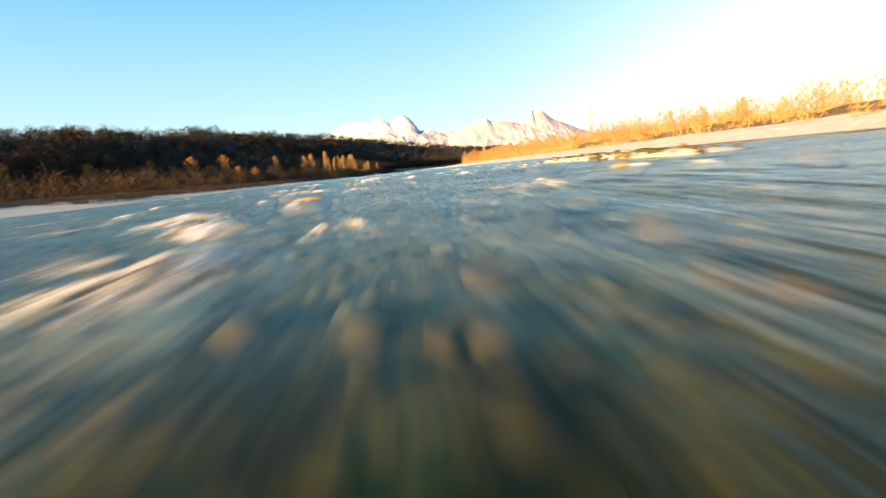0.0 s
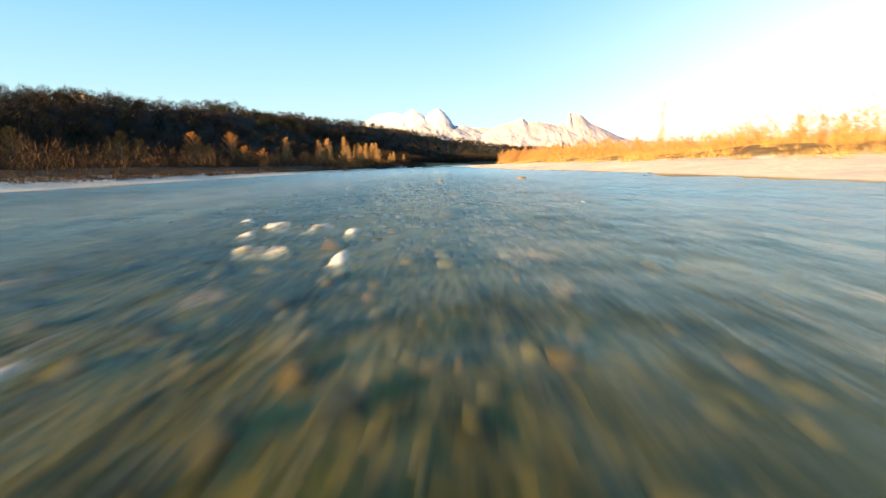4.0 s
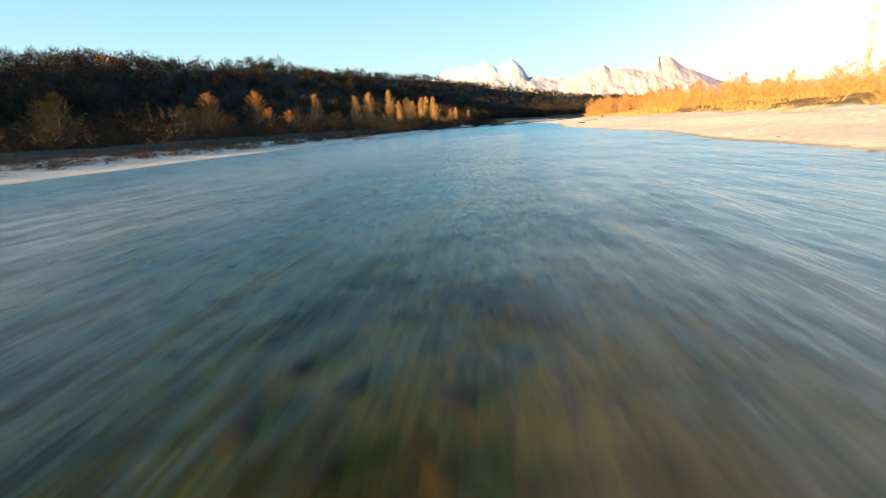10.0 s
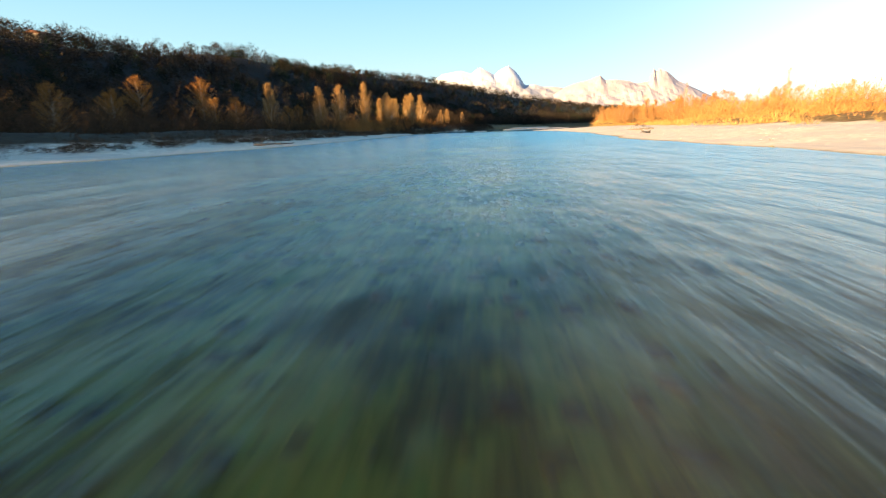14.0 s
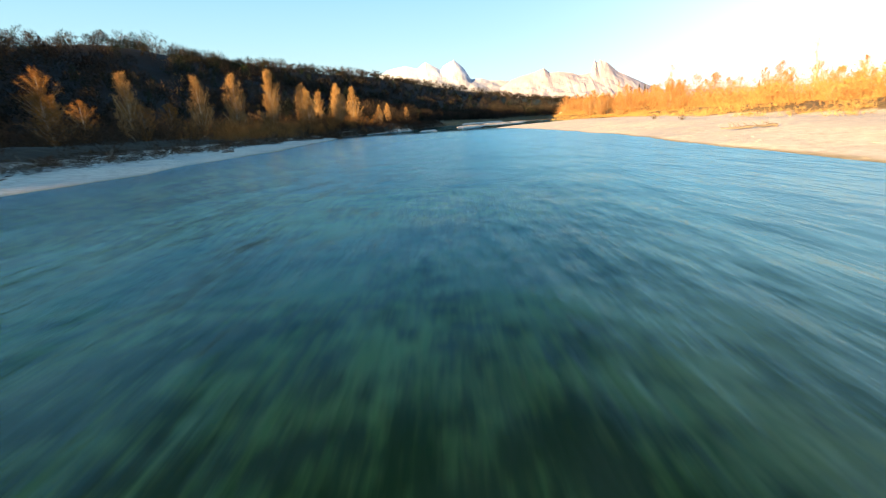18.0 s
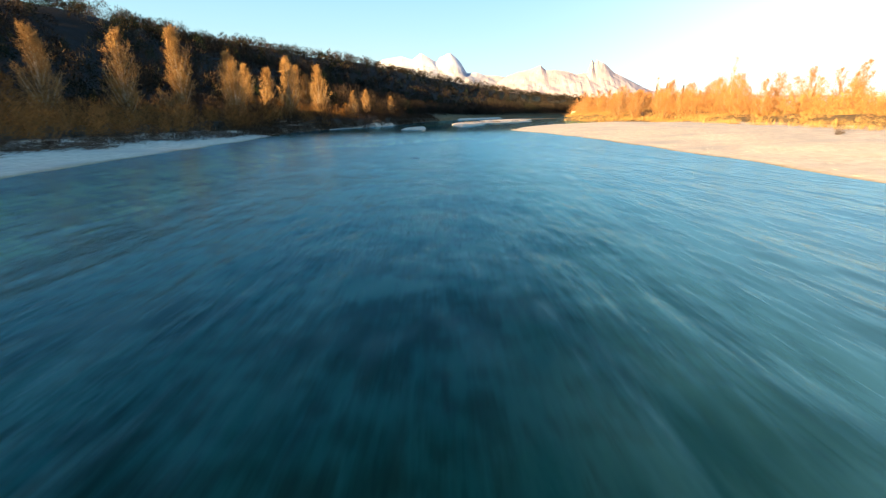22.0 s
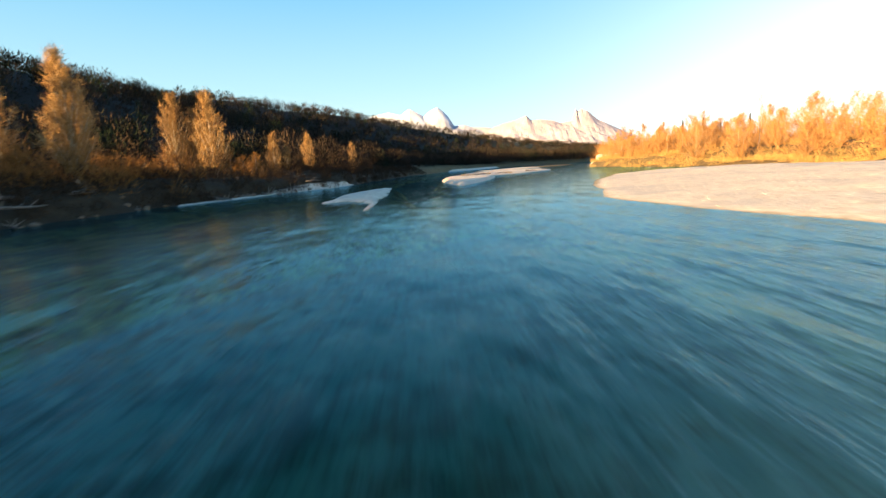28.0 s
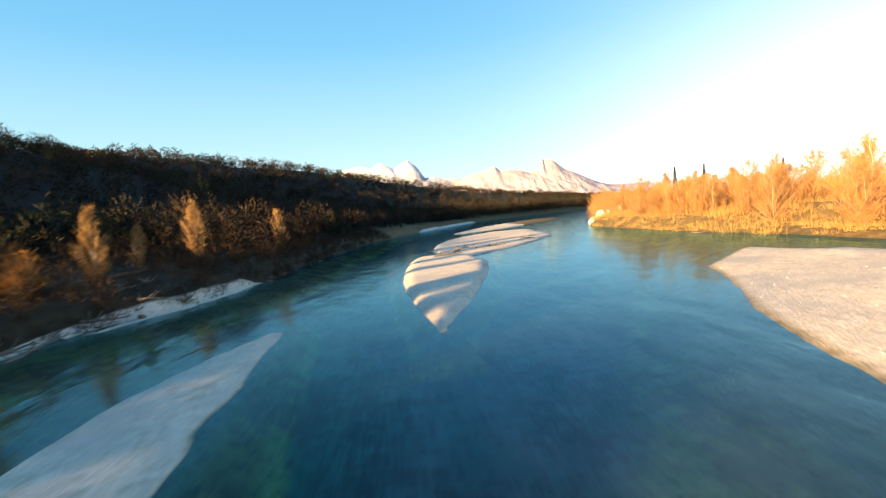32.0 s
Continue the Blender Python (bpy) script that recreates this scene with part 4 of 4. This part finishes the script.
# ---- small shrubs on the right bar ----
shrubs = [tree("shrub", tree_meshes("shrub", 110 + k, 1.5, 0.03, 0.05, 1.1, 0.5, 26, 0.8, 900, 0.35, 0.02, 0.3, BARK, DIMMED_TWIG), "low brown leafless shrub growing on bare gravel", "shrub", "shrubs on the gravel bar") for k in range(2)]
plant(shrubs, [(33, 246, 1.5), (36, 262, 1.6)], r0, [1.5, 1.5])

# ---- stones ----
def stone_mesh(name, seed, mat, flat=0.6, sub=3):
    r = np.random.default_rng(seed)
    bm = bmesh.new()
    bmesh.ops.create_icosphere(bm, subdivisions=sub, radius=1.0)
    axis = unit(r.normal(size=(6, 3)))
    for v in bm.verts:
        p = np.array(v.co)
        k = 1 + 0.16 * np.sin(p @ axis.T * 2.3 + np.arange(6)).sum() / 2
        cut = min(1.0, 0.62 / max(0.01, (p @ axis[0])), 0.66 / max(0.01, (p @ axis[1])), 0.7 / max(0.01, (p @ axis[2])), 0.72 / max(0.01, (p @ axis[3])))
        k += 0.05 * math.sin(7 * p[0] + seed) * math.sin(9 * p[1] + 2 * p[2])
        v.co = Vector(p * k * cut * np.array((1.0, 0.78, flat)))
    me = bpy.data.meshes.new(name)
    bm.to_mesh(me)
    bm.free()
    me.polygons.foreach_set("use_smooth", np.full(len(me.polygons), True))
    me.materials.append(mat)
    return me


# the open channel between the boulders
CHANNEL = [(-10, 0.0), (0, 0.0), (10, 0.35), (20, 0.83), (30, 1.27), (45, 2.5), (60, 3.75), (70, 4.28), (80, 4.5), (95, 3.95), (110, 3.1), (140, 1.85), (160, 1.2)]
r2 = np.random.default_rng(31)
boulder_meshes = [stone_mesh("boulder", 300 + k, STONE) for k in range(6)]
BOULDERS = [(8.1, 26.0, 0.5), (6.4, 19.9, 0.6), (16.9, 32.6, 0.7), (6.9, 16.4, 0.9), (6.0, 15.0, 0.6), (16.0, 33.7, 0.5), (6.8, 18.8, 0.5), (-3.3, 16.2, 0.6), (-6.1, 25.1, 0.5), (-4.7, 27.3, 0.4),
            (-2.2, 34.9, 0.5), (6.6, 38.9, 0.5), (6.9, 25.7, 0.5), (13.1, 34.2, 0.5), (7.3, 31.6, 0.4), (-2.7, 27.2, 0.35), (-9.7, 37.7, 0.5), (-7.4, 37.4, 0.5), (15.4, 50.9, 0.6),
            (-2.3, 66.9, 0.3), (4.4, 40.5, 0.45), (-1.6, 38.0, 0.5), (-1.6, 8.3, 0.4), (4.5, 9.1, 0.35), (11.7, 22.5, 0.5)]
KNOWN = len(BOULDERS)
for k in range(14):
    BOULDERS.append((-24 + 40 * r2.random(), 2 + 60 * r2.random(), 0.22 + 0.3 * r2.random() ** 2))
for k_made, (x, y, size) in enumerate(BOULDERS):
    if abs(x - float(along(CHANNEL, y))) < 0.35 + size or (abs(x - float(along(CHANNEL, y))) < 3.0 and k_made >= KNOWN):
        continue
    ob = new("boulder", boulder_meshes[r2.integers(0, 6)])
    tagged(ob, "wet rounded river boulder breaking the surface of the rapids", "boulder", "boulders in the rapids")
    z = -0.62 * size * 0.6 if size > 0.3 else -0.1
    ob.matrix_basis = Matrix.Translation((x, y, z + 0.04)) @ Matrix.Rotation(r2.random() * 6.28, 4, "Z") @ Matrix.Diagonal((size, size * (0.8 + 0.5 * r2.random()), size * 0.8, 1))

for k, (x, y, z, size) in enumerate([(2.9, 74.0, -0.07, 0.28), (3.3, 62.9, -0.40, 0.34), (8.4, 72.5, -0.04, 0.5)] ):
    ob = tagged(new("boulder", stone_mesh("boulder_rust", 320 + k, RUST_STONE)), "flat rust-brown boulder in the shallow water", "boulder", "boulders in the rapids")
    ob.matrix_basis = Matrix.Translation((x, y, z)) @ Matrix.Rotation(1.2 + 1.7 * k, 4, "Z") @ Matrix.Diagonal((size, size * 0.85, size * 0.7, 1))
DARK_STONE = stone_material("dark_stone", (0.008, 0.009, 0.008), (0.025, 0.026, 0.02), 0.0)
BANK_STONE = stone_material("bank_stone", (0.045, 0.038, 0.030), (0.15, 0.125, 0.095))
bank_meshes = [stone_mesh("bank_stone", 350 + k, BANK_STONE, 0.7, 2) for k in range(4)]
for k in range(46):
    y = 297 + 110 * r2.random()
    x, size = float(along(SHORE_L, y)) - 0.9 + 1.8 * r2.random(), 0.12 + 0.3 * r2.random() ** 1.6
    z = float(ground_z(np.array([x]), np.array([y]))[0])
    ob = tagged(new("boulder", bank_meshes[k % 4]), "grey-brown stone lodged in the dark bank at the waterline", "boulder", "stones along the left bank")
    ob.matrix_basis = Matrix.Translation((x, y, z + 0.15 * size)) @ Matrix.Rotation(r2.random() * 6.28, 4, "Z") @ Matrix.Diagonal((size, size, size, 1))
for k, (x, y, size) in enumerate([(4.3, 95.4, 0.55), (2.0, 277.1, 0.34), (-1.4, 271.7, 0.5), (0.2, 29.0, 0.35), (4.9, 33.5, 0.4), (1.2, 77.0, 0.5)]):
    ob = tagged(new("boulder", stone_mesh("boulder_dark", 330 + k, DARK_STONE)), "dark algae-covered boulder lying under water on the bed", "boulder", "boulders in the rapids")
    z = float(ground_z(np.array([x]), np.array([y]))[0])
    ob.matrix_basis = Matrix.Translation((x, y, max(z + 0.12 * size, -0.27) if y > 90 and y < 120 else z + 0.12 * size)) @ Matrix.Rotation(2.0 * k, 4, "Z") @ Matrix.Diagonal((size, size, size * 0.9, 1))
pale_meshes = [stone_mesh("limestone_block", 340 + k, PALE_STONE, 0.75) for k in range(4)]
for k in range(16):
    x, y, size = 67 + 7 * r2.random(), 455 + 14 * r2.random(), 1.0 + 1.3 * r2.random()
    ob = new("limestone_block", pale_meshes[k % 4])
    tagged(ob, "pale limestone block heaped at the water's edge", "boulder", "blocks at the river bend")
    z = float(ground_z(np.array([x]), np.array([y]))[0])
    ob.matrix_basis = Matrix.Translation((x, y, max(z, -0.2) + 0.35 * size)) @ Matrix.Rotation(r2.random() * 6.28, 4, "Z") @ Matrix.Diagonal((size, size, size, 1))


def pebbles(x, y, size, r):
    """Rounded stones, half sunk, in one mesh."""
    n = len(x)
    g = (1 + 5 ** 0.5) / 2
    base = np.array([(a, b, c) for a, b, c in
                     [(-1, g, 0), (1, g, 0), (-1, -g, 0), (1, -g, 0), (0, -1, g), (0, 1, g), (0, -1, -g), (0, 1, -g), (g, 0, -1), (g, 0, 1), (-g, 0, -1), (-g, 0, 1)]]) / math.hypot(1, g)
    tri = np.array([(0, 11, 5), (0, 5, 1), (0, 1, 7), (0, 7, 10), (0, 10, 11), (1, 5, 9), (5, 11, 4), (11, 10, 2), (10, 7, 6), (7, 1, 8),
                    (3, 9, 4), (3, 4, 2), (3, 2, 6), (3, 6, 8), (3, 8, 9), (4, 9, 5), (2, 4, 11), (6, 2, 10), (8, 6, 7), (9, 8, 1)])
    a = r.random(n) * 6.283
    v = base[None] * (size[:, None] * np.stack([0.8 + 0.5 * r.random(n), 0.6 + 0.4 * r.random(n), 0.35 + 0.3 * r.random(n)], -1))[:, None]
    v = v * (0.85 + 0.3 * r.random((n, 12, 1)))
    c, s = np.cos(a)[:, None], np.sin(a)[:, None]
    v = np.stack([v[..., 0] * c - v[..., 1] * s, v[..., 0] * s + v[..., 1] * c, v[..., 2]], -1)
    v += np.stack([x, y, ground_z(x, y) + size * 0.12], -1)[:, None]
    return v.reshape(-1, 3), (tri[None] + 12 * np.arange(n)[:, None, None]).reshape(-1, 3)


def bed_stone_material():
    m = Nodes("bed_stones")
    g = m.add("ShaderNodeNewGeometry")
    o = m.add("ShaderNodeObjectInfo")
    pick = m.math("FRACT", m.math("ADD", g.outputs["Random Per Island"], o.outputs["Random"]))
    n = m.noise(5.0, 5, 0.65, m.place())
    c = m.ramp(pick, (0.0, (0.028, 0.026, 0.014)), (0.3, (0.048, 0.042, 0.016)), (0.55, (0.085, 0.078, 0.036)), (0.75, (0.17, 0.10, 0.014)), (0.92, (0.17, 0.16, 0.11)))
    return m.surface(m.mix(m.math("MULTIPLY", n, 0.6), c, (0.05, 0.055, 0.02)), 0.8, m.bump(n, 0.5, 0.02), gloss=0.1)


BED_STONE = bed_stone_material()
n = 9000
by = -2 + 175 * r2.random(n) ** 1.25
bx = along(CHANNEL, by) + r2.normal(size=n) * 5
tagged(new("bed_cobbles", mesh_from("bed_cobbles", *pebbles(bx, by, 0.04 + 0.17 * r2.random(n) ** 2.2, r2), [BED_STONE], True)), "rounded brown and ochre cobbles on the shallow river bed", "cobbles", kind="stuff")
bed_meshes = [stone_mesh("bed_boulder", 400 + k, BED_STONE, 0.55, 2) for k in range(6)]
for k in range(170):
    y = -1 + 98 * r2.random() ** 1.2
    x, size = float(along(CHANNEL, y)) + 5.5 * float(r2.normal()), 0.16 + 0.34 * r2.random() ** 1.8
    z = float(ground_z(np.array([x]), np.array([y]))[0])
    ob = tagged(new("boulder", bed_meshes[k % 6]), "rounded ochre or dark stone lying under water on the bed", "boulder", "stones on the river bed")
    ob.matrix_basis = Matrix.Translation((x, y, min(z + 0.2 * size, -0.06 - 0.5 * size))) @ Matrix.Rotation(r2.random() * 6.28, 4, "Z") @ Matrix.Diagonal((size, size, size, 1))


# ---- white water ----
def foam_material():
    m = Nodes("white_water")
    n = m.noise(3.2, 6, 0.7, m.place(1.0, 0.45, 1.0))
    d = m.add("ShaderNodeBsdfDiffuse")
    d.inputs["Color"].default_value = (0.66, 0.61, 0.54, 1)
    m.link(m.bump(n, 0.7, 0.08), d.inputs["Normal"])
    t = m.add("ShaderNodeBsdfTransparent")
    s = m.add("ShaderNodeMixShader")
    m.link(m.math("MULTIPLY", m.span(n, 0.43, 0.62), 0.9), s.inputs[0])
    m.link(t.outputs[0], s.inputs[1])
    m.link(d.outputs[0], s.inputs[2])
    m.link(s.outputs[0], m.out.inputs["Surface"])
    return m.mat


FOAM = foam_material()


def froth(x, y, wide, long, r):
    """A low tail of broken water below a stone; its rim dips under the surface."""
    u, v = np.meshgrid(np.linspace(-1, 1, 11), np.linspace(0, 1, 15))
    half = wide * (0.55 + 0.5 * v) * (1 + 0.25 * r.normal(size=(15, 1)))
    px = x + u * half + 0.15 * wide * np.sin(5 * v + 6 * r.random())
    py = y - v * long
    rim = (1 - u ** 4) * np.clip(6 * v, 0, 1) * np.clip(2.2 * (1 - v), 0, 1)
    pz = wave_z(px, py) - 0.05 + rim * (0.08 + 0.05 * wide) + 0.05 * wide * fbm(px, py, 0.35, 3, 6) * rim
    i = np.arange(165).reshape(15, 11)
    f = np.stack([i[:-1, :-1], i[:-1, 1:], i[1:, 1:], i[1:, :-1]], -1).reshape(-1, 4)
    return np.stack([px, py, pz], -1).reshape(-1, 3), f


FROTH = [(-1.3, 37.4, 0.75, 1.6), (-2.3, 36.9, 0.6, 1.8), (3.0, 34.5, 0.3, 1.0), (-1.6, 34.1, 0.7, 0.9), (0.3, 23.6, 0.25, 0.9), (2.3, 25.6, 0.35, 0.9), (-3.1, 16.2, 0.5, 1.4), (-1.1, 13.2, 0.4, 1.4), (0.4, 12.6, 0.12, 0.5),
         (-1.0, 2.9, 0.5, 1.7), (-1.7, 4.8, 0.6, 1.2), (-0.5, 3.8, 0.25, 0.6), (-2.6, 6.4, 0.6, 1.0), (0.6, 19.9, 0.3, 0.5), (2.1, 15.9, 0.3, 0.6), (-5.2, 23.8, 0.7, 1.2), (-1.9, 24.7, 0.5, 0.8), (-6.1, 35.2, 0.8, 1.0), (3.6, 33.0, 0.3, 0.7)]
for x, y, size in BOULDERS:
    if abs(x - float(along(CHANNEL, y))) > 0.5 + size and y < 45:
        FROTH.append((x, y - 0.4 * size, 0.45 * size, 2.4 * size))
for k in range(60):
    y = 3 + 50 * r2.random()
    x = float(along(CHANNEL, y)) + (1.2 + 9 * r2.random()) * (1 if r2.random() < 0.4 else -1)
    FROTH.append((x, y, 0.12 + 0.3 * r2.random() ** 2, 0.4 + 0.8 * r2.random()))
foam_mesh = mesh_from("white_water", *joined([froth(*q, r2) for q in FROTH]), [FOAM], True)
tagged(new("white_water", foam_mesh), "broken white water trailing below stones in the rapids", "foam", kind="stuff")
n = 5000
by = 20 + 360 * r2.random(n)
left = r2.random(n) < 0.45
bx = np.where(left, along(SHORE_L, by) - 14 * r2.random(n) ** 1.3, along(SHORE_R, by) + 22 * r2.random(n) ** 1.3)
tagged(new("bar_cobbles", mesh_from("bar_cobbles", *pebbles(bx, by, 0.02 + 0.05 * r2.random(n) ** 3, r2), [GROUND])), "pale loose cobbles scattered over the gravel bars", "cobbles", kind="stuff")


# ---- driftwood ----
def driftwood(x, y, length, turn, seed):
    r = np.random.default_rng(seed)
    z = float(ground_z(np.array([x]), np.array([y]))[0])
    top = tagged(new("driftwood"), "grey weathered driftwood log with broken branches on gravel", "driftwood", "driftwood on the bars")
    pts = np.column_stack([np.linspace(0, length, 7), r.normal(size=7).cumsum() * 0.05 * length, 0.08 + 0.1 * r.random(7)])
    part("log", mesh_from("log", *tube(pts, np.linspace(0.16, 0.05, 7) * (0.6 + 0.1 * length), 7), [WOOD], True), top)
    for k in range(4):
        b = pts[1 + k]
        d = unit(np.array((0.6 * r.random(), r.normal() * 0.7, 0.35 + 0.4 * r.random())))
        c = np.array([b + d * s + np.array((0, 0, -0.1 * s * s)) for s in np.linspace(0, length * 0.3, 4)])
        part("branch", mesh_from("branch", *tube(c, np.linspace(0.06, 0.012, 4), 5), [WOOD], True), top)
    top.matrix_basis = Matrix.Translation((x, y, z)) @ Matrix.Rotation(turn, 4, "Z")


for k in range(26):
    y = 180 + 170 * r2.random()
    x = float(along(VEG_L, y)) + 0.3 + (float(along(SHORE_L, y)) - float(along(VEG_L, y))) * 0.6 * r2.random()
    driftwood(x, y, 2 + 3.5 * r2.random(), r2.random() * 6.28, 500 + k)
for k, (x, y) in enumerate([(10, 386), (13, 392), (18, 398), (24, 400), (11, 404), (30, 414)]):
    driftwood(x, y, 4.6, 0.4 + k, 540 + k)
for k, (x, y) in enumerate([(24.7, 217.5), (26.2, 217), (20.4, 199.3)]):
    driftwood(x, y, 2.2, 2.6 + 0.7 * k, 590 + k)
for k in range(12):
    y = 300 + 85 * r2.random()
    driftwood(float(along(SHORE_L, y)) - 0.8 - 3.0 * r2.random(), y, 2 + 2.5 * r2.random(), r2.random() * 6.28, 560 + k)
